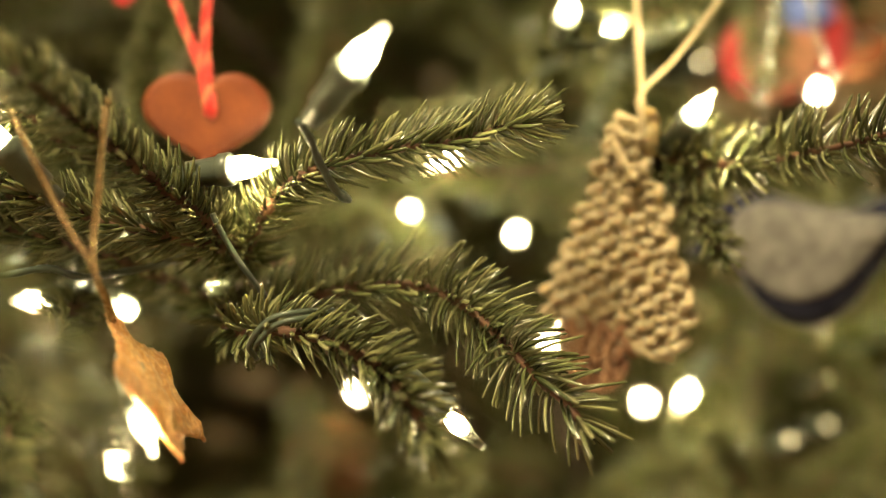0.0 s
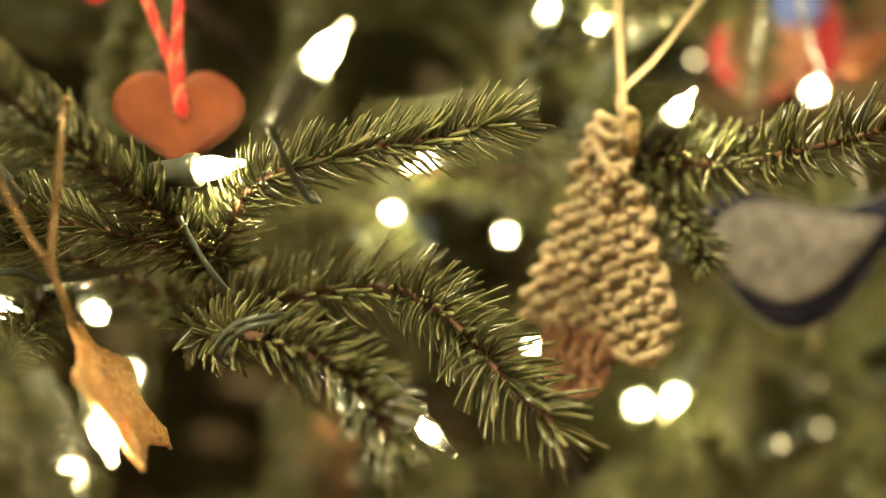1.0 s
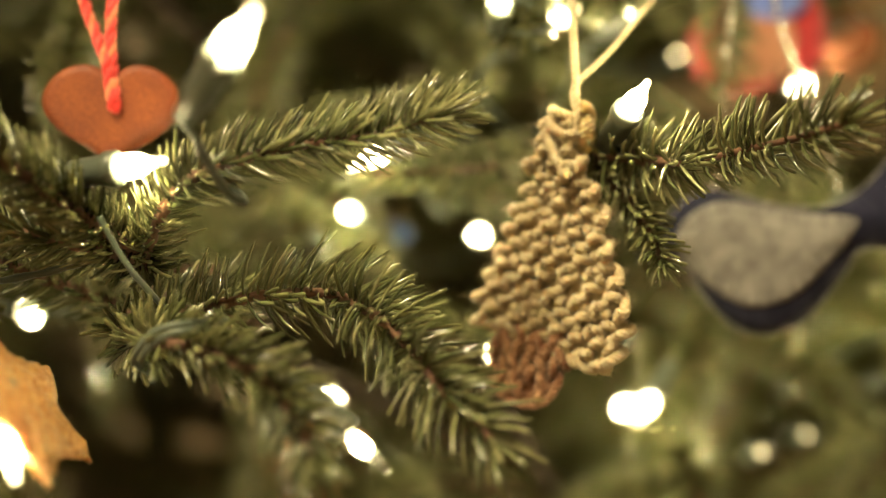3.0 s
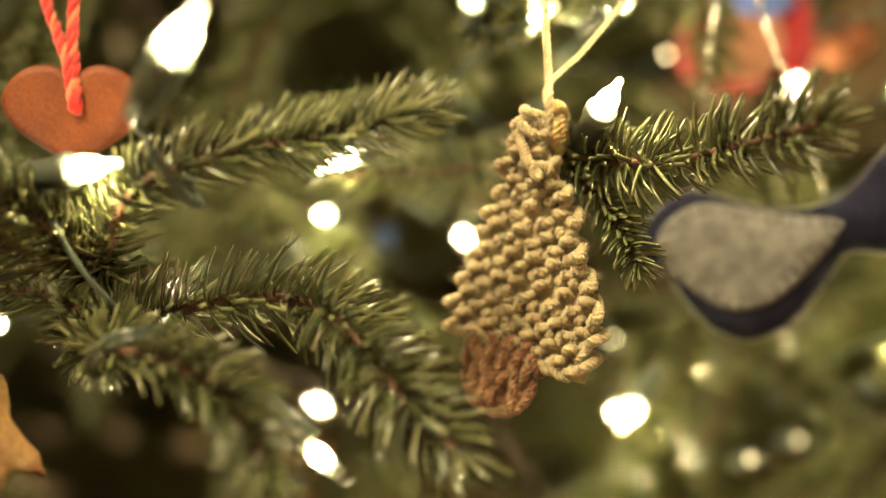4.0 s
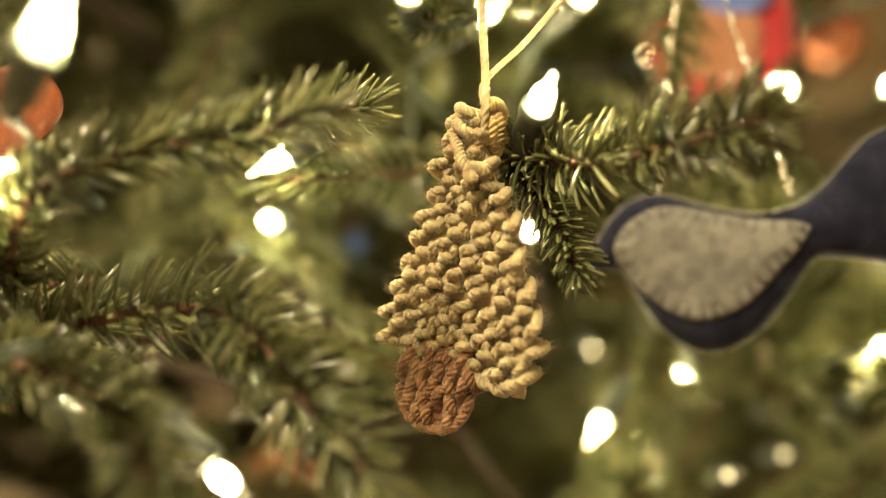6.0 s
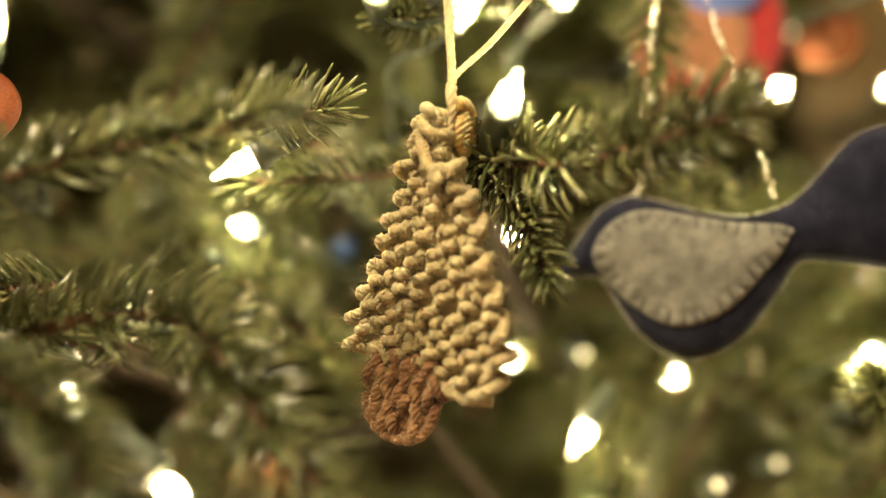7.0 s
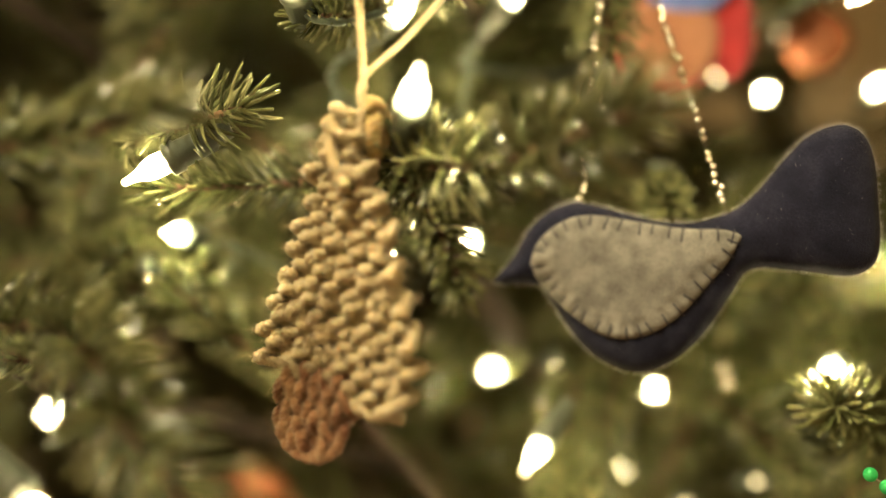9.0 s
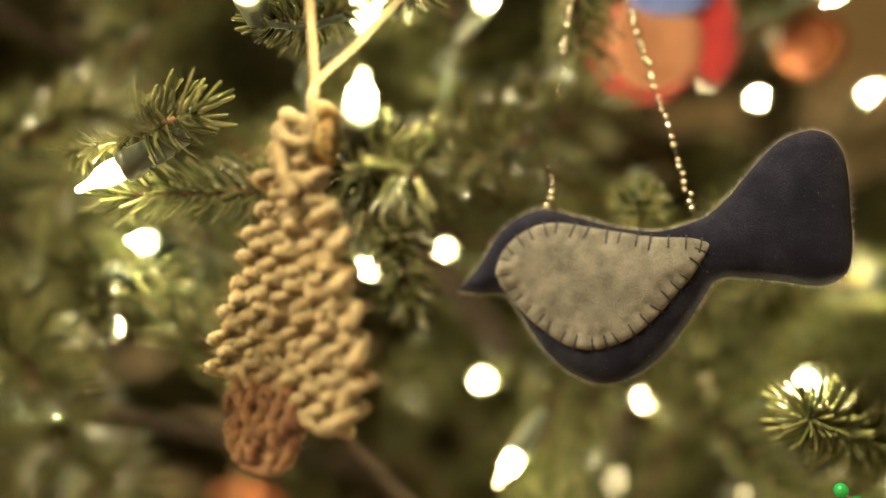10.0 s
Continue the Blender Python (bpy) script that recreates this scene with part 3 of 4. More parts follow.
# added lamps: they point inwards, glass unseen, to brighten the boughs behind them
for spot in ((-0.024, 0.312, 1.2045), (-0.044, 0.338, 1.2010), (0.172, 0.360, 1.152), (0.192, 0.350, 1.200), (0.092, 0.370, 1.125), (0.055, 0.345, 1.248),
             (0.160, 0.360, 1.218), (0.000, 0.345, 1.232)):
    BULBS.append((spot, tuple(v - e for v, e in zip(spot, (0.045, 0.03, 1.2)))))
SIGHT = [np.array(p) for p, _ in BULBS] + [np.array(p) for p in ((0.1161, 0.43, 1.2842), (0.0925, 0.448, 1.1622), (0.16, 0.40, 1.145), (0.2031, 0.5101, 1.3128), (0.1602, 0.4473, 1.2805), (0.1283, 0.3524, 1.1291), (0.1612, 0.4003, 1.126), (0.13, 0.355, 1.275), (0.15, 0.36, 1.285), (0.21, 0.47, 1.30), (-0.0038, 0.4236, 1.2081))]


def hides(p, reach):
    """Whether a far twig would stand in front of one of the lamps."""
    for s in SIGHT:
        if s[1] < 0.28:
            continue
        for eye in ((0.0, 0.0, 1.2), (0.04, 0.03, 1.2), (0.085, 0.057, 1.2)):
            e = np.array(eye)
            d = s - e
            t = np.clip(((p - e) @ d) / (d @ d), 0, 1)
            if np.linalg.norm(p - e - t[:, None] * d, axis=1).min() < reach:
                return True
    return False


def in_gap(q):
    """Whether a twig reaches into the opening through which the wall shows."""
    d = q[:, 1] - 0.058
    sx, sz = (q[:, 0] - 0.088) / d, (q[:, 2] - 1.2) / d
    wall = (d > 0.25) & (sx > 0.29) & (sx < 0.47) & (sz > 0.165) & (sz < 0.34)
    hollow = (d > 0.22) & (d < 0.64) & (sx > -0.42) & (sx < -0.29) & (sz > -0.24) & (sz < -0.05)
    d2 = q[:, 1] - 0.029
    sx2, sz2 = (q[:, 0] - 0.037) / d2, (q[:, 2] - 1.2) / d2
    hollow |= (d2 > 0.22) & (d2 < 0.62) & (sx2 > -0.50) & (sx2 < -0.27) & (sz2 > -0.28) & (sz2 < -0.09)
    return bool((wall | hollow).any())


def far_foliage(count):
    kinds = []
    for k in range(10):
        g = np.random.default_rng(300 + k)
        long = g.uniform(0.09, 0.15)
        bend = g.normal(0, 0.02, 2)
        p = spline([(0, 0, 0), (bend[0] * 0.3, bend[1] * 0.3, long * 0.5), (bend[0], bend[1], long)], 0.004)
        bark = data_of("branch", twig(p, 0.0022, 0.0009, 300 + k, 5), BARK)
        leaf = data_of("needles", needles(p, int(long * 100 * 30), 0.0135, 300 + k, False, 62, 0.00068), NEEDLE)
        kinds.append((p, bark, leaf))
    g = np.random.default_rng(77)
    made = 0
    while made < count:
        y = 0.36 + 0.42 * g.random() ** 1.3
        half = 0.20 + 0.50 * y
        root = np.array([0.03 + 0.10 * y + g.uniform(-half, half), y, 1.21 + g.uniform(-1, 1) * (0.08 + 0.32 * y)])
        out = unit(root - np.array([0.12, 0.95, root[2] + 0.05]))
        out = unit(out * 0.8 + g.normal(0, 0.75, 3) * (1, 0.7, 0.6))
        m = aim(root, out, g.uniform(0, 6.28))
        p, bark, leaf = kinds[g.integers(0, len(kinds))]
        q = p @ np.array(m.to_3x3()).T + root
        if q[:, 1].min() < 0.325 or hides(q, 0.010) or in_gap(q):
            continue
        b = part("branch", bark, BARK, tree, m=TREE_AT @ m)
        part("needles", leaf, NEEDLE, b, kind="stuff")
        made += 1


far_foliage(800)


def outer_foliage(count):
    """The rest of the tree round its trunk, away from the front opening."""
    g = np.random.default_rng(91)
    long = 0.26
    p = spline([(0, 0, 0), (0.01, 0.004, long * 0.5), (0.03, -0.01, long)], 0.01)
    bark = data_of("branch", twig(p, 0.004, 0.0012, 92, 5), BARK)
    leaf = data_of("needles", needles(p, 420, 0.022, 92, False, 54, 0.0011), NEEDLE)
    made = 0
    while made < count:
        z = 0.35 + 1.65 * g.random() ** 1.2
        a = g.uniform(0, 2 * math.pi)
        far = (0.78 * (1 - (z - 0.1) / 2.1)) * g.uniform(0.35, 0.8)
        root = np.array([0.12 + far * math.cos(a), 0.90 + far * math.sin(a), z])
        out = unit((math.cos(a), math.sin(a), g.normal(-0.1, 0.25)))
        tip = root + out * long
        if min(root[1], tip[1]) < 0.66 and abs(root[0] - 0.06) < 0.62 and 0.72 < z < 1.72:
            continue
        if in_gap(np.linspace(root, tip, 12)):
            continue
        b = part("branch", bark, BARK, tree, m=TREE_AT @ aim(root, out, g.uniform(0, 6.28)))
        part("needles", leaf, NEEDLE, b, kind="stuff")
        made += 1


outer_foliage(420)


def shading_boughs(count):
    """Unseen boughs added above the front opening to shade it from the ceiling lamp."""
    g = np.random.default_rng(95)
    long = 0.17
    p = spline([(0, 0, 0), (0.008, 0.006, long * 0.5), (0.02, -0.012, long)], 0.01)
    bark = data_of("branch", twig(p, 0.003, 0.0011, 96, 5), BARK)
    leaf = data_of("needles", needles(p, 480, 0.016, 96, False, 60, 0.0008), NEEDLE)
    made = 0
    while made < count:
        root = np.array([g.uniform(-0.40, 0.14), g.uniform(0.42, 0.66), g.uniform(1.36, 1.60)])
        out = unit((g.normal(0, 0.5), -1.0, g.normal(-0.25, 0.25)))
        q = np.linspace(root, root + out * long, 12)
        if q[:, 1].min() < 0.27 or ((q[:, 2] - 1.2) / q[:, 1]).min() < 0.33 or in_gap(q):
            continue
        b = part("branch", bark, BARK, tree, m=TREE_AT @ aim(root, out, g.uniform(0, 6.28)))
        part("needles", leaf, NEEDLE, b, kind="stuff")
        made += 1


shading_boughs(170)


def deep_foliage(count):
    """Dense dark boughs close round the trunk, behind all the rest."""
    g = np.random.default_rng(93)
    long = 0.24
    p = spline([(0, 0, 0), (0.008, 0.006, long * 0.5), (0.02, -0.012, long)], 0.01)
    bark = data_of("branch", twig(p, 0.004, 0.0012, 94, 5), BARK)
    leaf = data_of("needles", needles(p, 520, 0.020, 94, False, 60, 0.0012), NEEDLE)
    made = 0
    while made < count:
        root = np.array([g.uniform(-0.50, 0.62), g.uniform(0.66, 0.90), g.uniform(0.70, 1.72)])
        out = unit((g.normal(0, 0.7), -0.35, g.normal(-0.05, 0.5)))
        q = np.linspace(root, root + out * long, 12)
        d = q[:, 1] - 0.058
        sx, sz = (q[:, 0] - 0.088) / d, (q[:, 2] - 1.2) / d
        if q[:, 1].min() < 0.58 or ((sx > 0.27) & (sx < 0.50) & (sz > 0.14) & (sz < 0.36)).any():
            continue
        b = part("branch", bark, BARK, tree, m=TREE_AT @ aim(root, out, g.uniform(0, 6.28)))
        part("needles", leaf, NEEDLE, b, kind="stuff")
        made += 1


deep_foliage(260)


# ---- the lights ----
strings = thing("string_lights", (0.05, 0.40, 1.15), "string of warm white mini lights on green wire", "string lights")
STRINGS_AT = Matrix.Translation((-0.05, -0.40, -1.15))
GLASS_MESH_SHAPE = lathe([(0.0019, 0.0), (0.0025, 0.0005), (0.0026, 0.0018), (0.0025, 0.0034), (0.0022, 0.0048), (0.0016, 0.0060), (0.0012, 0.0072),
                                     (0.0009, 0.0092), (0.0009, 0.0099), (0.0006, 0.0104), (0.0002, 0.0106)], 18)
GLASS_MESH = data_of("glass", GLASS_MESH_SHAPE, LIT)
CORE_MESH = data_of("filament", lathe([(0.0002, 0.0006), (0.0009, 0.0010), (0.0011, 0.0022), (0.0010, 0.0040), (0.0007, 0.0054), (0.0002, 0.0060)], 12), CORE)
SOCKET_MESH = data_of("bulb", lathe([(0.0016, -0.0150), (0.0021, -0.0148), (0.0023, -0.0110), (0.0029, -0.0105), (0.0031, -0.0030), (0.0036, -0.0026), (0.0036, -0.0004),
                                     (0.0033, 0.0), (0.0030, 0.0), (0.0026, 0.0003)], 18), SOCKET)


def bulb(foot, way):
    b = part("bulb", SOCKET_MESH, SOCKET, strings, m=STRINGS_AT @ aim(foot, way))
    part("glass", GLASS_MESH, LIT, b, "glowing warm white glass tip")
    part("filament", CORE_MESH, CORE, b, "bright glowing filament")
    return np.array(foot) - unit(way) * 0.0148


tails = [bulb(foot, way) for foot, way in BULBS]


CLEAR_MESH = data_of("glass", GLASS_MESH_SHAPE, GLASS)
FAINT_MESH = data_of("filament", lathe([(0.0002, 0.0014), (0.0005, 0.0016), (0.0005, 0.0034), (0.0002, 0.0036)], 10), FAINT)
LOW = material("filament_low", [(0.9, 0.85, 0.7), (0.95, 0.9, 0.8)], rough=0.5, bump=0.0, glow=110.0)
LOW_MESH = data_of("filament", lathe([(0.0002, 0.0008), (0.0010, 0.0012), (0.0014, 0.0030), (0.0010, 0.0050), (0.0002, 0.0058)], 12), LOW)
for foot, way in (((0.0005, 0.1960, 1.1660), (0.0085, -0.001, -0.0075)), ((-0.0555, 0.1600, 1.1665), (0.004, -0.002, -0.0085))):
    b = part("bulb", SOCKET_MESH, SOCKET, strings, m=STRINGS_AT @ aim(foot, way))
    part("glass", CLEAR_MESH, GLASS, b, "clear glass tip of a small bulb")
    part("filament", LOW_MESH, LOW, b, "glowing filament")
HALF_MESH = data_of("filament", lathe([(0.0002, 0.0014), (0.0005, 0.0016), (0.0005, 0.0034), (0.0002, 0.0036)], 10), HALF)
# bulbs with a small added glow for the glints deep in the tree
for foot, way, strong in (((0.1161, 0.4300, 1.2842), (0.004, -0.008, 0.002), True), ((0.0925, 0.4480, 1.1622), (0.0, -0.008, -0.004), False), ((0.1600, 0.4000, 1.1450), (0.003, -0.007, 0.003), False),
                          ((0.2031, 0.5101, 1.3128), (0.001, -0.008, 0.001), False), ((0.1602, 0.4473, 1.2805), (0.001, -0.008, 0.001), True),
                          ((0.1283, 0.3524, 1.1291), (0.001, -0.008, 0.003), False), ((0.1265, 0.5092, 1.1087), (-0.001, -0.008, 0.001), True), ((0.1612, 0.4003, 1.1260), (0.002, -0.008, 0.002), False), ((0.0937, 0.4357, 1.1628), (0.001, -0.008, -0.001), True), ((0.1218, 0.3345, 1.2290), (0.001, -0.008, -0.002), True)):
    b = part("bulb", SOCKET_MESH, SOCKET, strings, m=STRINGS_AT @ aim(foot, way))
    part("glass", CLEAR_MESH, GLASS, b, "clear glass tip of a small bulb")
    part("filament", HALF_MESH if strong else FAINT_MESH, HALF if strong else FAINT, b, "faint glow in place of a glint")



def wire(ctrl, seed=0, two=True):
    p = spline(ctrl, 0.0015)
    geo = yarn(p, 0.0009, 0.012, 2, 10) if two else tube(p, 0.00062, 8)
    part("wire", geo, WIRE, strings, m=STRINGS_AT)


deep = sorted((k for k in range(len(tails)) if tails[k][1] > 0.28), key=lambda k: (round(tails[k][2] / 0.04), tails[k][0]))
g_wire = np.random.default_rng(5)
for a, b in zip(deep, deep[1:]):
    if np.linalg.norm(tails[a] - tails[b]) > 0.14:
        continue
    mid = (tails[a] + tails[b]) / 2 + g_wire.normal(0, 0.008, 3) + (0, 0.085, -0.012)
    back_a, back_b = (tails[k] - 0.010 * unit(BULBS[k][1]) + (0, 0.012, -0.002) for k in (a, b))
    wire([tails[a], back_a, mid, back_b, tails[b]])
# loops that show among the front twigs
wire([(-0.049, 0.202, 1.2075), (-0.0474, 0.203, 1.2038), (-0.0438, 0.205, 1.197), (-0.0396, 0.210, 1.190), (-0.038, 0.215, 1.186)], two=False)
wire([(-0.040, 0.204, 1.1765), (-0.0398, 0.195, 1.1803), (-0.0355, 0.1925, 1.1855), (-0.0295, 0.1925, 1.1872), (-0.023, 0.199, 1.1872)], two=False)
wire([(-0.0388, 0.204, 1.1770), (-0.0382, 0.1945, 1.1803), (-0.0338, 0.192, 1.1846), (-0.0285, 0.1925, 1.1860), (-0.023, 0.200, 1.1862)], two=False)
wire([(-0.100, 0.196, 1.1945), (-0.0933, 0.198, 1.1942), (-0.0846, 0.203, 1.1959), (-0.0786, 0.208, 1.1939), (-0.066, 0.214, 1.196), (-0.055, 0.216, 1.199)])
wire([(-0.0275, 0.1815, 1.2245), (-0.0262, 0.186, 1.2220), (-0.0245, 0.1895, 1.2170), (-0.0215, 0.194, 1.2115), (-0.020, 0.200, 1.2105), (-0.024, 0.206, 1.214)])
wire([(0.044, 0.262, 1.262), (0.036, 0.252, 1.2625), (0.031, 0.250, 1.2595), (0.034, 0.252, 1.2555), (0.041, 0.258, 1.2560), (0.047, 0.266, 1.260)])


# ---- knitted tree ornament ----
def yarn_rings(p, radius, pitch, lobes, sides):
    """Cross-sections of a twisted yarn along a line of points."""
    _, n, b = frames_along(p)
    s = np.r_[0, np.cumsum(np.linalg.norm(np.diff(p, axis=0), axis=1))]
    flat = np.linspace(0, 2 * np.pi, sides, endpoint=False)
    a = flat[None] + (2 * np.pi * s / pitch)[:, None]
    r = radius * (0.66 + 0.38 * np.abs(np.cos(lobes / 2 * flat)) ** 0.7)[None, :, None]
    return p[:, None] + r * (np.cos(a)[..., None] * n[:, None] + np.sin(a)[..., None] * b[:, None])


def hull(rings):
    """A closed tube through cross-sections."""
    k, sides = rings.shape[:2]
    faces = []
    for i in range(k - 1):
        faces += [(i * sides + q, i * sides + (q + 1) % sides, (i + 1) * sides + (q + 1) % sides, (i + 1) * sides + q) for q in range(sides)]
    faces += [tuple(range(sides))[::-1], tuple((k - 1) * sides + q for q in range(sides))]
    return rings.reshape(-1, 3), faces


def knitted_tree():
    lean = math.radians(6.0)
    base_right, out = unit((0.872, -0.490, 0)), unit((-0.490, -0.872, 0))
    right = base_right * math.cos(lean) - np.array((0, 0, 1)) * math.sin(lean)
    up = base_right * math.sin(lean) + np.array((0, 0, 1)) * math.cos(lean)
    top = np.array((0.0478, 0.2310, 1.2325))
    ob = thing("knitted_ornament", top, "tan knitted Christmas tree ornament with a brown trunk on twine", "ornament")
    home = Matrix.Translation(-Vector(top))
    g = np.random.default_rng(9)
    surf = []
    left_of = lambda w: -np.interp(-w, (0, 0.006, 0.015, 0.026, 0.034, 0.038, 0.042, 0.048, 0.052, 0.060), (0.0045, 0.0058, 0.0085, 0.0122, 0.0144, 0.0164, 0.0184, 0.0180, 0.0138, 0.0100))
    right_of = lambda w: np.interp(-w, (0, 0.006, 0.012, 0.021, 0.029, 0.036, 0.043, 0.050, 0.056, 0.060), (-0.0010, -0.0002, 0.0032, 0.0082, 0.0118, 0.0150, 0.0172, 0.0168, 0.0145, 0.0118))

    def world(p):
        return top + p[:, :1] * right + p[:, 1:2] * up + p[:, 2:3] * out

    def wander(p, much):
        q = p + much * np.array([noise.noise_vector((a * 110, b * 110, c * 60)) for a, b, c in p]) * (1, 1, 0.8)
        return q + 0.35 * much * np.array([noise.noise_vector((a * 330 + 7, b * 330, c * 150)) for a, b, c in p])

    def course(u0, u1, count, line, tall, deep, face, radius, name, mat, waist, much):
        """One course of knitted loops from u0 to u1; face 1 shows the loops' heads in front, face -1 their legs."""
        per = 36
        t = np.linspace(0, 2 * np.pi * count, per * count + 1)
        wide = (u1 - u0) / count
        uneven = np.repeat(g.uniform(0.65, 1.25, count + 1), per)[: len(t)]
        soft = np.convolve(np.pad(uneven, per // 2, mode="edge"), np.ones(per) / per, "same")[per // 2: per // 2 + len(t)]
        x = u0 + wide / (2 * np.pi) * (t + waist * np.sin(2 * t))
        z = face * deep * (0.2 + np.cos(2 * t)) * soft
        p = np.c_[x, line(x) - tall * np.cos(t) * soft + 0.0011 * np.sin(2 * t) * (soft - 0.75), z]
        p = wander(p, much)
        surf.append(p)
        rings = yarn_rings(world(p), radius, 0.0038, 4, 20)
        for k in range(count):
            part(name, hull(rings[max(0, k * per - 1): (k + 1) * per + 1]), mat, ob, m=home)
        return p[0], p[-1]

    def cord(ctrl, radius, name, mat=YARN, label="", much=0.0004):
        p = wander(spline(np.array(ctrl), 0.0004), much)
        surf.append(p)
        part(name, hull(yarn_rings(world(p), radius, 0.0038, 4, 20)), mat, ob, label, m=home)

    rows = 19
    last = None
    for k in range(rows):
        s = k / (rows - 1)
        slope, mid = -0.04 - 0.15 * s + g.normal(0, 0.02), -0.0034 - 0.0505 * s
        line = lambda u, slope=slope, mid=mid: mid + slope * u
        u0, u1 = left_of(mid), right_of(mid)
        for _ in range(3):
            u0, u1 = left_of(line(u0)), right_of(line(u1))
        u0, u1 = u0 + g.normal(0.0003, 0.0004), u1 - g.normal(0.0003, 0.0004)
        count = max(2, round((u1 - u0) / 0.0058))
        face = 1 if k % 2 else -1
        ends = course(u0, u1, count, line, 0.0014, 0.0021, face, 0.00122 * g.uniform(0.92, 1.06), "stitch", YARN, waist=0.60, much=0.0013 + 0.0014 * max(0, 0.5 - s))
        if last is not None:
            a, b = (last[1], ends[1]) if k % 2 else (last[0], ends[0])
            way = 1 if k % 2 else -1
            cord([a, a + (way * 0.0007, -0.0004, 0.0), (a + b) / 2 + (way * 0.0011, 0, 0.0006), b + (way * 0.0007, 0.0004, 0.0), b], 0.00130, "edge_stitch", much=0.0007)
        last = ends
    # cast-off chain along the hem
    hem = [(-0.0130, -0.0505), (-0.004, -0.0537), (0.004, -0.0560), (0.0105, -0.0578), (0.0140, -0.0555), (0.0152, -0.0500)]
    for (x0, y0), (x1, y1) in zip(hem, hem[1:]):
        n = max(1, round(math.hypot(x1 - x0, y1 - y0) / 0.0042))
        for q in range(n):
            c = np.array((x0 + (x1 - x0) * (q + 0.5) / n, y0 + (y1 - y0) * (q + 0.5) / n, 0.0))
            d = np.array((x1 - x0, y1 - y0, 0.0)) / math.hypot(x1 - x0, y1 - y0) * 0.0026
            e = np.array((-d[1], d[0], 0)) * 0.35
            cord([c - d + (0, 0, -0.0004), c - d * 0.5 + e + (0, 0, 0.0013), c + d * 0.3 + (0, 0, 0.0018), c + d + (0, 0, 0.0002)], 0.00105, "edge_stitch")
    edge = np.array([(right_of(w) * 0.93, w) for w in np.linspace(-0.001, -0.054, 26)] + [(left_of(w) * 0.93, w) for w in np.linspace(-0.051, -0.001, 26)])[::-1]
    part("core", place(sheet(edge, 0.0016, lambda q, d: 0.0003 + 0 * d, lambda q, d: -0.0003 + 0 * d), top, right, up, out), YARN, ob, m=home)
    # trunk: upright loops above, a rounded hem below
    for k in range(5):
        for q in range((5, 6, 5, 4, 3)[k]):
            n = (5, 6, 5, 4, 3)[k]
            c = np.array((-0.0052 + (q - (n - 1) / 2) * 0.0033 + g.normal(0, 0.0004), -0.0530 - 0.0029 * k + g.normal(0, 0.0004), 0.0))
            tilt = math.pi / 2 + g.normal(0.25 if q % 2 else -0.35, 0.18)
            d = np.array((math.cos(tilt), math.sin(tilt), 0)) * 0.0022 * g.uniform(0.85, 1.15)
            e = np.array((-d[1], d[0], 0)) * g.normal(0, 0.25)
            for side in (1, -1):
                o = np.array((0, 0, side))
                cord([c - d + o * 0.0002, c - d * 0.6 + e + o * 0.0020, c + d * 0.4 + e + o * 0.0024, c + d + o * 0.0004], 0.00128, "trunk_stitch", YARN_BROWN, "brown knitted trunk loop")
    for k in range(9):
        a = math.pi * (1.03 + 0.94 * (k + 0.5) / 9)
        c = np.array((-0.0052 + 0.0080 * math.cos(a), -0.0594 + 0.0082 * math.sin(a), 0.0))
        d = np.array((-math.sin(a), math.cos(a), 0)) * 0.0023
        e = np.array((math.cos(a), math.sin(a), 0)) * 0.0006
        cord([c - d - e * 2 + (0, 0, -0.0002), c - d * 0.4 + e + (0, 0, 0.0014), c + d * 0.4 + e + (0, 0, 0.0014), c + d - e * 2 + (0, 0, -0.0002)], 0.00122, "trunk_stitch", YARN_BROWN, "brown knitted trunk loop")
    ring = np.array([(-0.0052 + 0.0076 * math.cos(a), -0.0584 + 0.0082 * math.sin(a)) for a in np.linspace(0, 2 * np.pi, 40, endpoint=False)])
    part("trunk_core", place(sheet(ring, 0.0014, lambda q, d: 0.0013 + 0 * d, lambda q, d: -0.0013 + 0 * d), top, right, up, out), YARN_BROWN, ob, m=home)
    # gathered top: a folded loop behind, knuckles of yarn in front and a knob
    for turn, (ru, rw) in ((0.0, (0.0017, 0.0038)), (0.9, (0.0008, 0.0024))):
        a = np.linspace(0, 2 * np.pi, 26) + turn
        cord(np.c_[0.0015 + ru * np.cos(a), -0.0052 + rw * np.sin(a), -0.0034 + 0.0014 * np.sin(a + 1.2) + 0.0012 * turn], 0.0015, "loop_yarn", YARN_LIT, label="tan loop of yarn at the top")
    cord([(0.0022, -0.0085, -0.0042), (0.0026, -0.0040, -0.0050), (0.0022, -0.0012, -0.0044), (0.0018, 0.0008, -0.0024), (0.0008, 0.0006, 0.0)], 0.0016, "loop_yarn", YARN_LIT)
    for x, w, o, tilt in ((-0.0050, -0.0030, 0.0014, 0.5), (-0.0028, -0.0012, 0.0020, -0.3), (-0.0056, -0.0066, 0.0018, 0.9), (-0.0026, -0.0052, 0.0030, -0.6)):
        d = np.array((math.cos(tilt), math.sin(tilt), 0)) * 0.0026
        c = np.array((x, w, o))
        cord([c - d + (0, 0, -0.0020), c - d * 0.5 + (0, 0, 0.0006), c + d * 0.5 + (0, 0, 0.0006), c + d + (0, 0, -0.0020)], 0.00125, "stitch")
    cord([(-0.0050, -0.0060, 0.0022), (-0.0034, -0.0088, 0.0036), (-0.0012, -0.0120, 0.0046), (0.0012, -0.0142, 0.0044)], 0.00130, "front_loop")
    a = np.linspace(0, 5.2, 20)
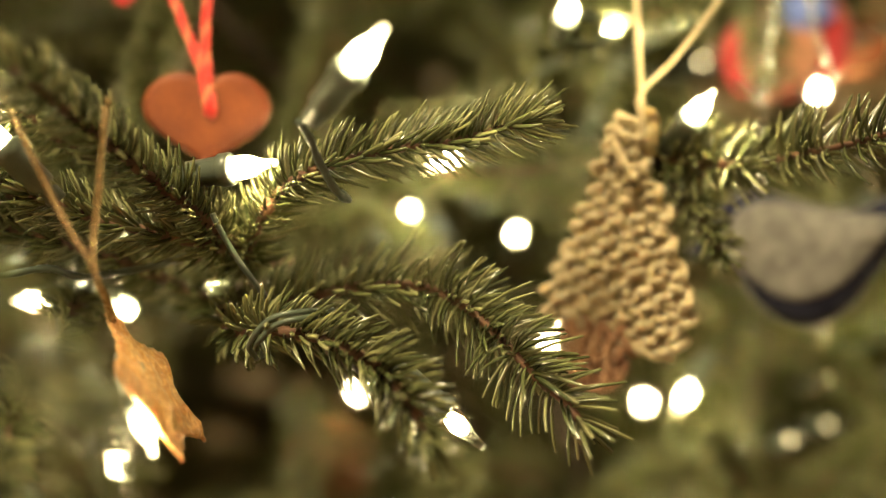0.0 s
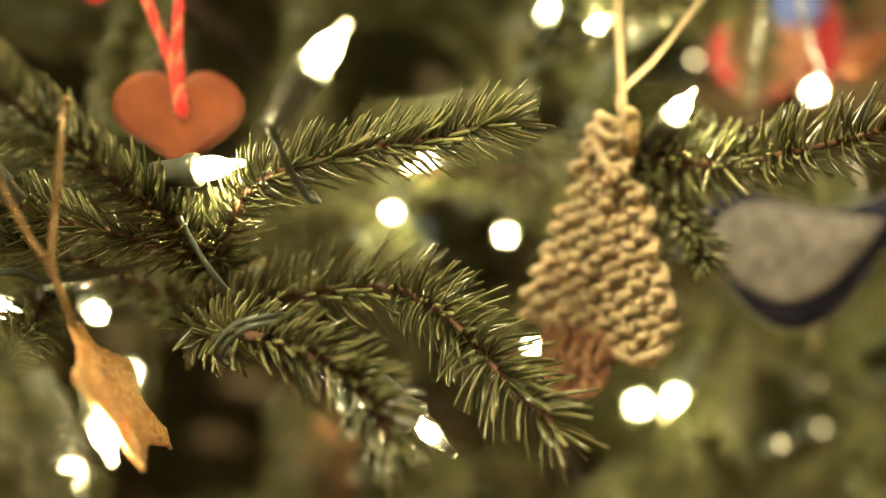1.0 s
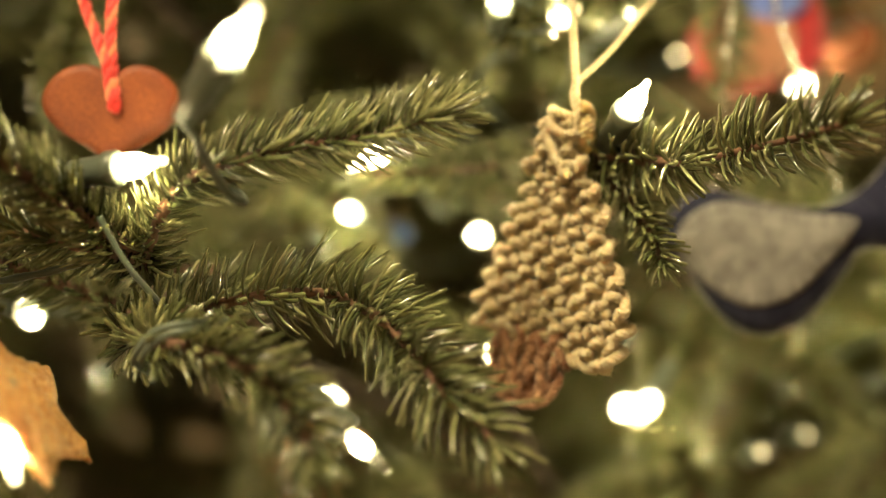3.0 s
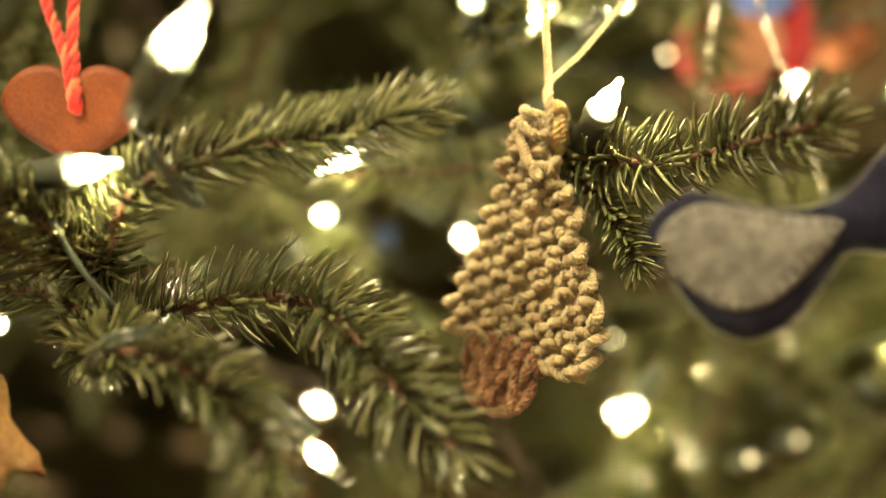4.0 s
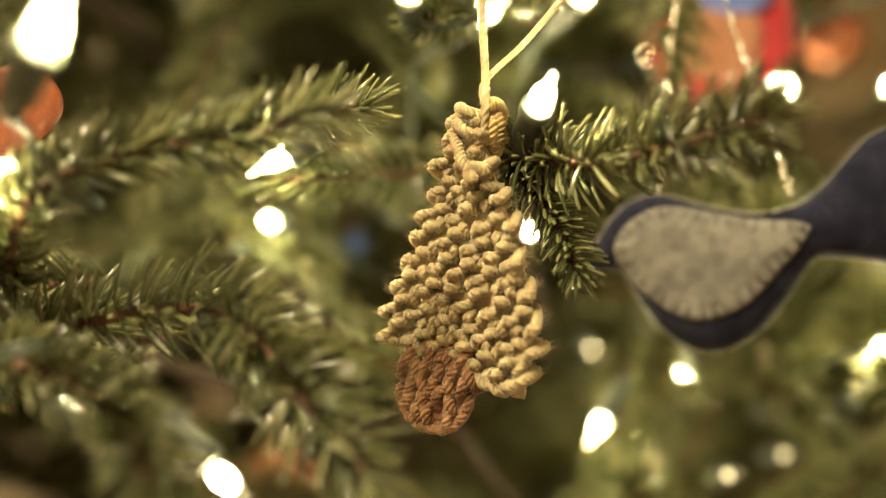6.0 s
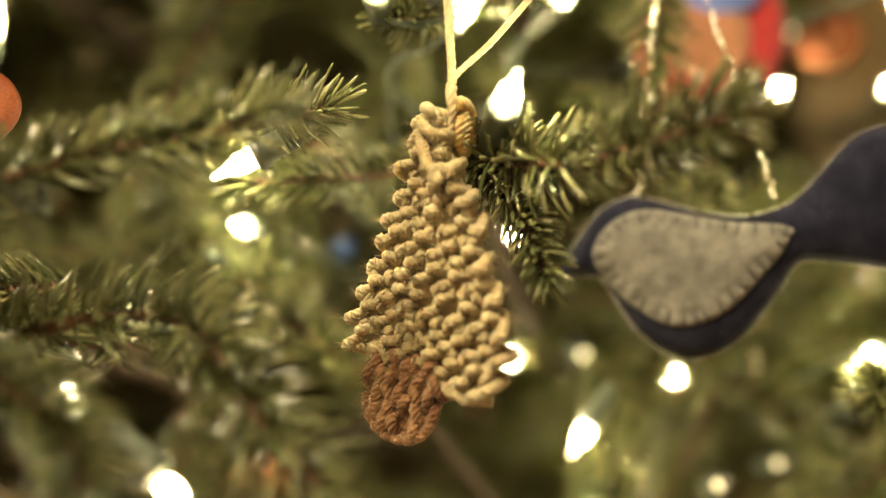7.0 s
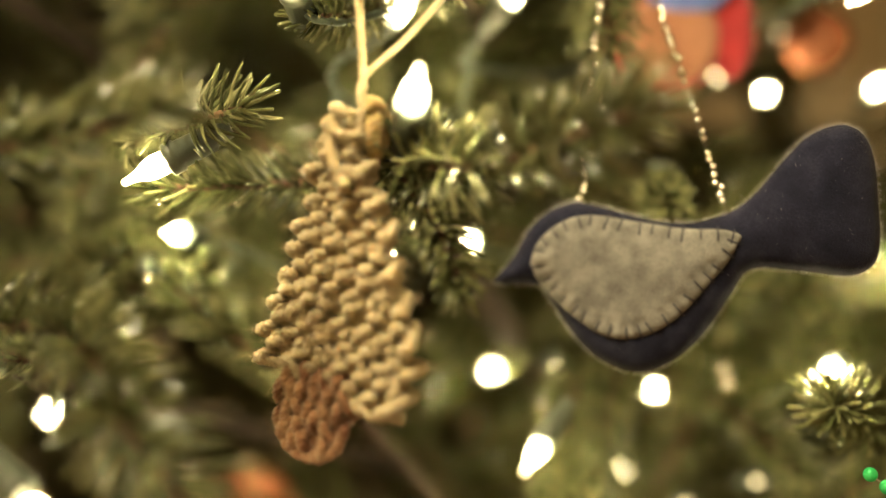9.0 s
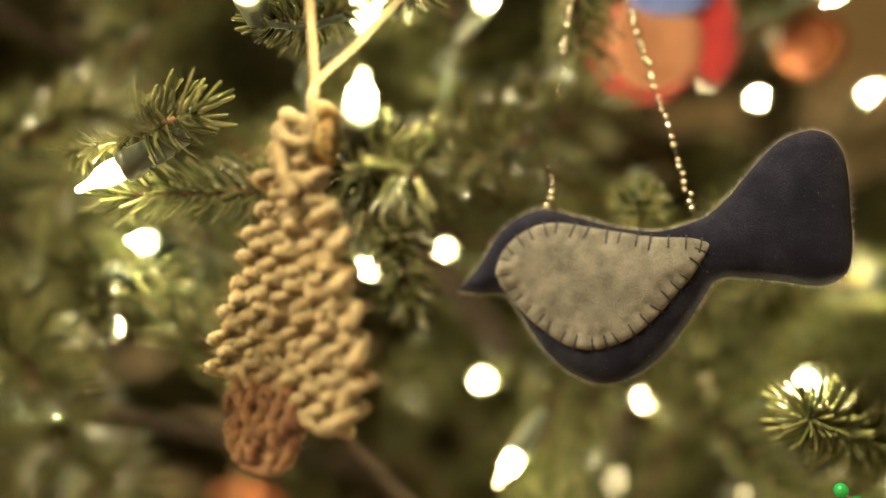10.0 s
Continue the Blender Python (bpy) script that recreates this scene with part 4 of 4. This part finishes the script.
    cord(np.c_[0.0022 + 0.0010 * np.cos(a), -0.0140 + 0.0010 * np.sin(a), 0.0034 + 0.0006 * a], 0.00140, "front_loop", label="knob of tan yarn")
    allp = np.vstack(surf)
    side = np.sign(allp[:, 2:3]) * out + 0.9 * np.sign(allp[:, :1] + 0.001) * right * (np.abs(allp[:, :1]) > 0.006)
    part("fuzz", fibres(world(allp) + side * 0.0009, side, 8000, 0.0026, 0.000020, 3), TWINE, ob, kind="stuff", m=home)
    # hanging twine
    for ctrl, r in (([(0.0480, 0.2300, 1.2260), (0.0484, 0.2305, 1.2345), (0.0484, 0.2319, 1.2381), (0.0477, 0.2319, 1.2526), (0.0470, 0.2319, 1.2691), (0.0465, 0.235, 1.29)], 0.00045),
                    ([(0.0478, 0.2310, 1.2330), (0.0484, 0.2326, 1.2381), (0.0565, 0.2345, 1.2461), (0.0653, 0.238, 1.2568), (0.0728, 0.242, 1.2664), (0.083, 0.248, 1.279)], 0.00035)):
        p = spline(ctrl, 0.0005)
        part("twine", yarn(p, 2 * r, 0.0055), TWINE, ob, "tan twisted twine", m=home)
        t, n, b = frames_along(p)
        part("fuzz", fibres(p + n * r, n, 260, 0.0016, 0.00002, 4), TWINE, ob, kind="stuff", m=home)


knitted_tree()


# ---- felt bird ----
def felt_bird():
    right, up = unit((0.0849, -0.0130, 0)), np.array((0, 0, 1.0))
    out = unit((-0.0130, -0.0849, 0))
    beak = np.array((0.0713, 0.2800, 1.1982))
    ob = thing("felt_bird", beak, "navy stuffed felt bird with a stitched grey wing", "ornament")
    home = Matrix.Translation(-Vector(beak))
    body_ctrl = np.array([(0.2, 0.4), (5.1, 6.0), (9.2, 12.5), (13.2, 16.3), (18.8, 18.7), (23.3, 18.3), (30.3, 16.2), (37.9, 14.1), (45.3, 13.3), (50.8, 14.3), (56.3, 16.4), (61.1, 20.6),
                          (66.0, 26.4), (70.8, 31.4), (75.2, 33.7), (79.5, 34.2), (83.2, 31.8), (85.2, 26.2), (85.8, 16.0), (85.9, 8.8), (84.8, 3.7), (81.3, 1.2), (77.0, 1.0), (71.3, 1.9), (64.3, 2.7),
                          (60.2, 2.9), (57.4, 1.6), (54.7, -2.7), (51.3, -7.8), (47.3, -13.1), (42.3, -17.5), (36.7, -20.2), (31.7, -20.5), (26.0, -18.3), (21.2, -14.3), (17.4, -9.2), (14.3, -4.3), (10.9, -0.6), (4.7, -0.3)]) * 0.001
    wing_ctrl = np.array([(9.9, 4.7), (11.2, 8.6), (14.1, 11.9), (18.5, 14.6), (23.9, 15.5), (31.0, 14.4), (37.9, 13.1), (45.3, 11.9), (52.6, 11.5), (56.6, 10.1), (55.4, 7.1), (52.9, 3.1), (49.6, -0.6),
                          (45.7, -5.1), (40.7, -9.5), (34.8, -12.2), (29.5, -12.7), (24.4, -11.1), (18.9, -7.2), (14.2, -3.0), (11.3, 0.7)]) * 0.001
    ring = lambda c, step: spline(np.vstack([c, c[:1]]), step)[:-1]
    body, wing = ring(body_ctrl, 0.0012), ring(wing_ctrl, 0.0009)
    swell = lambda d, top, reach: top * np.sqrt(np.clip(1 - (1 - np.minimum(d / reach, 1)) ** 2, 0, 1))
    lump = lambda q: np.array([noise.noise((x * 120, y * 120, 3.1)) for x, y in q])
    shape = lambda q, d: 0.0007 + swell(d, 0.0052, 0.013) + 0.00025 * lump(q) * (d > 0.001)
    body_geo = place(sheet(body, 0.0011, shape, lambda q, d: -shape(q, d)), beak, right, up, out)
    part("body", body_geo, NAVY, ob, m=home)
    felt = np.asarray(body_geo[0])[: len(body_geo[0]) // 2]
    part("lint", fibres(felt, np.repeat(out[None], len(felt), 0), 380, 0.0005, 0.000008, 12), FUZZ_PALE, ob, kind="stuff", m=home)
    # wing, pulled in at each stitch
    lap = np.r_[0, np.cumsum(np.linalg.norm(np.diff(wing, axis=0), axis=1))]
    total = lap[-1] + np.linalg.norm(wing[0] - wing[-1])
    g = np.random.default_rng(4)
    ends = []
    count = 34
    middle = wing.mean(0)
    for k in range(count):
        i = int(np.searchsorted(lap, total * (k + g.uniform(-0.15, 0.15) + 0.5) / count)) % len(wing)
        along = wing[(i + 2) % len(wing)] - wing[i - 2]
        inward = unit((-along[1], along[0]))
        if inward @ (middle - wing[i]) < 0:
            inward = -inward
        inward = unit(inward + g.normal(0, 0.12, 2))
        ends.append((wing[i] - inward * 0.0002, wing[i] + inward * g.uniform(0.0026, 0.0036)))

    def pull(q):
        h = np.zeros(len(q))
        for a, b in ends:
            d = b - a
            t = np.clip(((q - a) @ d) / (d @ d), 0, 1)
            gap = np.linalg.norm(q - a - t[:, None] * d, axis=1)
            h += 0.0006 * np.exp(-((gap / 0.0009) ** 2))
        return h

    def over(q):
        return shape(q, edge_gap(q, body))

    top_of = lambda q, d: over(q) + 0.0004 + swell(d, 0.0007, 0.0012) - pull(q) + 0.0003 * lump(q * 1.7)
    part("wing", place(sheet(wing, 0.0007, top_of, lambda q, d: over(q) - 0.0006), beak, right, up, out), GREY, ob, "grey felt wing", m=home)
    for a, b in ends:
        line = np.linspace(a - (b - a) * 0.10, b, 7)
        h = top_of(line, edge_gap(line, wing)) + 0.0002
        h[-1] -= 0.0006
        h[0] = over(line[:1])[0] + 0.0001
        part("stitch", place(tube(np.c_[line, h], 0.00019, 6), beak, right, up, out), NAVY_THREAD, ob, m=home)
    # pale hairs round the seam: the rim light is put into their colour
    rim = beak + body[:, :1] * right + body[:, 1:2] * up + rng.uniform(-0.0005, 0.0005, (len(body), 1)) * out
    along = np.roll(body, -1, 0) - np.roll(body, 1, 0)
    off = np.c_[along[:, 1], -along[:, 0]] * (1 if np.cross(body - body.mean(0), np.roll(body, -1, 0) - body.mean(0)).sum() > 0 else -1)
    off = off / np.linalg.norm(off, axis=1)[:, None]
    part("seam_fuzz", fibres(rim, off[:, :1] * right + off[:, 1:] * up, 3600, 0.0011, 0.000017, 6, along=1.0), FUZZ_PALE, ob, kind="stuff", m=home)
    # beaded hanging cords
    bead = data_of("bead", ball(0.00078, 12, 8), SILVER)
    for ctrl in ([(0.0926, 0.2780, 1.2158), (0.0945, 0.2800, 1.236), (0.0983, 0.2838, 1.2666), (0.1050, 0.2900, 1.310)],
                 [(0.1251, 0.2725, 1.2128), (0.1200, 0.2780, 1.235), (0.1125, 0.2859, 1.2667), (0.1055, 0.2905, 1.310)]):
        p = spline(ctrl, 0.0004)
        cord = part("cord", tube(p, 0.00011, 6), CORD_GREY, ob, "silver beaded hanging cord", m=home)
        s = np.r_[0, np.cumsum(np.linalg.norm(np.diff(p, axis=0), axis=1))]
        at = 0.0
        while at < s[-1]:
            q = np.array([np.interp(at, s, p[:, k]) for k in range(3)]) + g.normal(0, 0.00028, 3)
            k = g.uniform(0.75, 1.15)
            part("bead", bead, SILVER, cord, m=Matrix.Translation(q) @ Matrix.Scale(k, 4))
            at += g.choice((0.0015, 0.0019, 0.0036), p=(0.60, 0.27, 0.13)) * g.uniform(0.9, 1.2)


felt_bird()


# ---- heart ----
def heart():
    centre = np.array((-0.0583, 0.2350, 1.2330))
    right, out, up = unit((0.0298, 0.0030, 0)), unit((0.0030, -0.0298, 0)), np.array((0, 0, 1.0))
    ob = thing("heart_ornament", centre, "terracotta heart ornament on a red twisted cord", "ornament")
    home = Matrix.Translation(-Vector(centre))
    a = np.linspace(0, 2 * np.pi, 90, endpoint=False)
    line = np.c_[0.0156 * np.sin(a) ** 3, 0.0137 * (13 * np.cos(a) - 3.3 * np.cos(2 * a) - 2 * np.cos(3 * a) - np.cos(4 * a)) / 15][::-1]
    thick = lambda q, d: 0.0006 + 0.0009 * np.sqrt(np.clip(1 - (1 - np.minimum(d / 0.0015, 1)) ** 2, 0, 1))
    part("heart", place(sheet(line, 0.0011, thick, lambda q, d: -thick(q, d)), centre, right, up, out), HEART, ob, m=home)
    hole = np.array((-0.0573, 0.2328, 1.2340))
    for ctrl in ([hole + (0, 0.001, -0.001), hole + (-0.0002, -0.0006, 0.001), (-0.0590, 0.2335, 1.2430), (-0.0628, 0.236, 1.2520), (-0.0688, 0.239, 1.2655), (-0.078, 0.246, 1.284)],
                 [(-0.0790, 0.258, 1.2780), (-0.0822, 0.2535, 1.2690), (-0.0848, 0.2510, 1.2655), (-0.0878, 0.2520, 1.2690), (-0.0900, 0.256, 1.2780)],
                 [hole + (0.0004, 0.001, -0.001), hole + (0.0005, -0.0002, 0.001), (-0.0580, 0.2345, 1.2430), (-0.0590, 0.236, 1.2520), (-0.0592, 0.239, 1.2670), (-0.062, 0.246, 1.286)]):
        p = spline(ctrl, 0.0006)
        for k in (0, 1):
            part("red_strand", plies(p, 0.00075, 0.0007, 3, 0.0085, 7, only=(k,)), RED, ob, "red cord strand", m=home)
        part("peach_strand", plies(p, 0.00052, 0.00074, 3, 0.0085, 7, only=(2,)), PEACH, ob, "peach cord strand", m=home)


heart()


# ---- golden star ----
def star():
    centre = np.array((-0.0576, 0.1897, 1.1724))
    up = unit((-0.0149, -0.0006, 0.0239))
    right = np.array((-0.0048, 0.0225, 0.0057))
    right = unit(right - up * (right @ up))
    out = np.cross(right, up)
    ob = thing("gold_star", centre, "golden foil star ornament on a glittering gold cord", "ornament")
    home = Matrix.Translation(-Vector(centre))
    line = []
    for k in range(10):
        a = math.pi / 2 + math.pi * k / 5
        r = 0.0182 if k % 2 == 0 else 0.0112
        line.append((r * math.cos(a), r * math.sin(a)))
    line = np.array(line)
    line = np.vstack([np.linspace(p, q, 9, endpoint=False) for p, q in zip(line, np.roll(line, -1, 0))])
    g = np.random.default_rng(8)
    line = line * (1 + g.normal(0, 0.018, (len(line), 1)))
    crumple = lambda q: np.array([1.4 * noise.noise((x * 110, y * 110, 1.7)) + 1.1 * noise.noise((x * 330, y * 330, 4.2)) + 0.5 * noise.noise((x * 900, y * 900, 2.2)) for x, y in q])
    part("foil", place(sheet(line, 0.0006, lambda q, d: 0.0004 + 0.0008 * np.minimum(d / 0.004, 1) + 0.0006 * crumple(q), lambda q, d: -0.0004 + 0.0006 * crumple(q)), centre, right, up, out), GOLD, ob, m=home)
    for ctrl in ([(-0.0655, 0.1885, 1.1855), (-0.0656, 0.1850, 1.190), (-0.0663, 0.180, 1.198), (-0.0648, 0.179, 1.2118), (-0.0636, 0.179, 1.2267), (-0.0645, 0.183, 1.2280)],
                 [(-0.0658, 0.1890, 1.1855), (-0.0660, 0.1850, 1.191), (-0.0672, 0.1795, 1.1985), (-0.0703, 0.178, 1.2043), (-0.0782, 0.178, 1.2202), (-0.086, 0.180, 1.236)]):
        p = spline(ctrl, 0.0005)
        part("gold_cord", yarn(p, 0.00082, 0.0024), GOLD_CORD, ob, "glittering gold cord", m=home)


star()


# ---- ornaments deeper in the tree ----
def round_felt():
    centre = np.array((0.1275, 0.3600, 1.2735))
    right, out, up = np.array((1.0, 0, 0)), np.array((0, -1.0, 0)), np.array((0, 0, 1.0))
    ob = thing("felt_ornament", centre, "scarlet and salmon felt ornament with a blue top", "ornament")
    home = Matrix.Translation(-Vector(centre))
    ell = lambda cx, cy, rx, ry, n=60: np.array([(cx + rx * math.cos(t), cy + ry * math.sin(t)) for t in np.linspace(0, 2 * np.pi, n, endpoint=False)])
    puff = lambda h, r: (lambda q, d: 0.0006 + h * np.sqrt(np.clip(1 - (1 - np.minimum(d / r, 1)) ** 2, 0, 1)))
    for name, line, mat, lift, label in (("backing", ell(-0.004, -0.001, 0.0185, 0.0165), SCARLET, 0.0, "scarlet felt backing"),
                                         ("side", ell(0.0185, 0.004, 0.0080, 0.0160), SCARLET, 0.002, "scarlet felt side piece"),
                                         ("front", ell(0.000, 0.001, 0.0150, 0.0150), SALMON, 0.004, "salmon felt front"),
                                         ("cap", ell(0.0050, 0.0150, 0.0130, 0.0070), BLUE, 0.0065, "blue felt top")):
        f = puff(0.003, 0.006)
        geo = sheet(line, 0.0022, lambda q, d: lift + f(q, d), lambda q, d: lift - f(q, d))
        part(name, place(geo, centre, right, up, out), mat, ob, label, m=home)
    p = spline([centre + (0.004, 0, 0.020), centre + (0.006, 0.006, 0.04), centre + (0.01, 0.02, 0.06)], 0.002)
    part("cord", tube(p, 0.0006, 6), RED, ob, m=home)


round_felt()


def bauble(at, radius, mat, label):
    ob = thing("bauble", at, label, "bauble", "baubles in the tree")
    part("ball", ball(radius, 32, 18), mat, ob)
    part("cap", lathe([(radius * 0.22, radius * 0.95), (radius * 0.24, radius * 0.98), (radius * 0.24, radius * 1.16), (radius * 0.2, radius * 1.2)], 16), GOLD_CORD, ob, "small gold cap")
    ring = [(0.0022 * math.cos(a), 0, radius * 1.2 + 0.0016 + 0.0022 * math.sin(a)) for a in np.linspace(0, 2 * np.pi, 16, endpoint=False)]
    part("ring", tube(ring, 0.0004, 6, closed=True), GOLD_CORD, ob)
    hang = spline([(0, 0, radius * 1.2 + 0.0036), (0.002, 0.008, radius * 1.2 + 0.016), (0.003, 0.02, radius * 1.2 + 0.03)], 0.002)
    part("hook", tube(hang, 0.0004, 6), GOLD_CORD, ob)


bauble((-0.0640, 0.550, 1.072), 0.026, COPPER, "copper-orange glass bauble hanging deep in the tree")
bauble((0.2080, 0.470, 1.300), 0.014, COPPER, "copper-orange glass bauble hanging deep in the tree")


bauble((-0.0038, 0.4236, 1.2081), 0.0048, BLUE_GLASS, "small glossy blue bauble hanging deep in the tree")


def bead_garland(ctrl, mat, radius, label, seed, name="bead_garland"):
    p = spline(ctrl, 0.001)
    ob = thing(name, tuple(map(float, p[0])), label, "garland", "bead garlands")
    home = Matrix.Translation(-Vector(p[0]))
    part("thread", tube(p, 0.0002, 5), CORD_GREY, ob, m=home)
    bead = data_of("bead", ball(radius, 12, 8), mat)
    s = np.r_[0, np.cumsum(np.linalg.norm(np.diff(p, axis=0), axis=1))]
    for at in np.arange(radius, s[-1], radius * (2.6 if mat is GREEN_GLASS else 4.2)):
        part("bead", bead, mat, ob, m=home @ Matrix.Translation([float(np.interp(at, s, p[:, k])) for k in range(3)]))


bead_garland([(0.150, 0.262, 1.158), (0.156, 0.256, 1.1535), (0.164, 0.258, 1.153), (0.174, 0.266, 1.158)], GREEN_GLASS, 0.0016, "shiny green bead garland laid on the branches", 2)
# silver beads added as reflectors, to make glints deep in the tree
bead_garland([(0.205, 0.480, 1.330), (0.1815, 0.5557, 1.3019), (0.2256, 0.576, 1.3271), (0.2738, 0.650, 1.316)], SILVER, 0.0030, "silver beads added to give glints among the branches", 3)
bead_garland([(0.140, 0.350, 1.172), (0.1487, 0.3776, 1.1553), (0.1589, 0.4083, 1.1409), (0.1934, 0.5402, 1.1250)], SILVER, 0.0024, "silver beads added to give glints among the branches", 4)
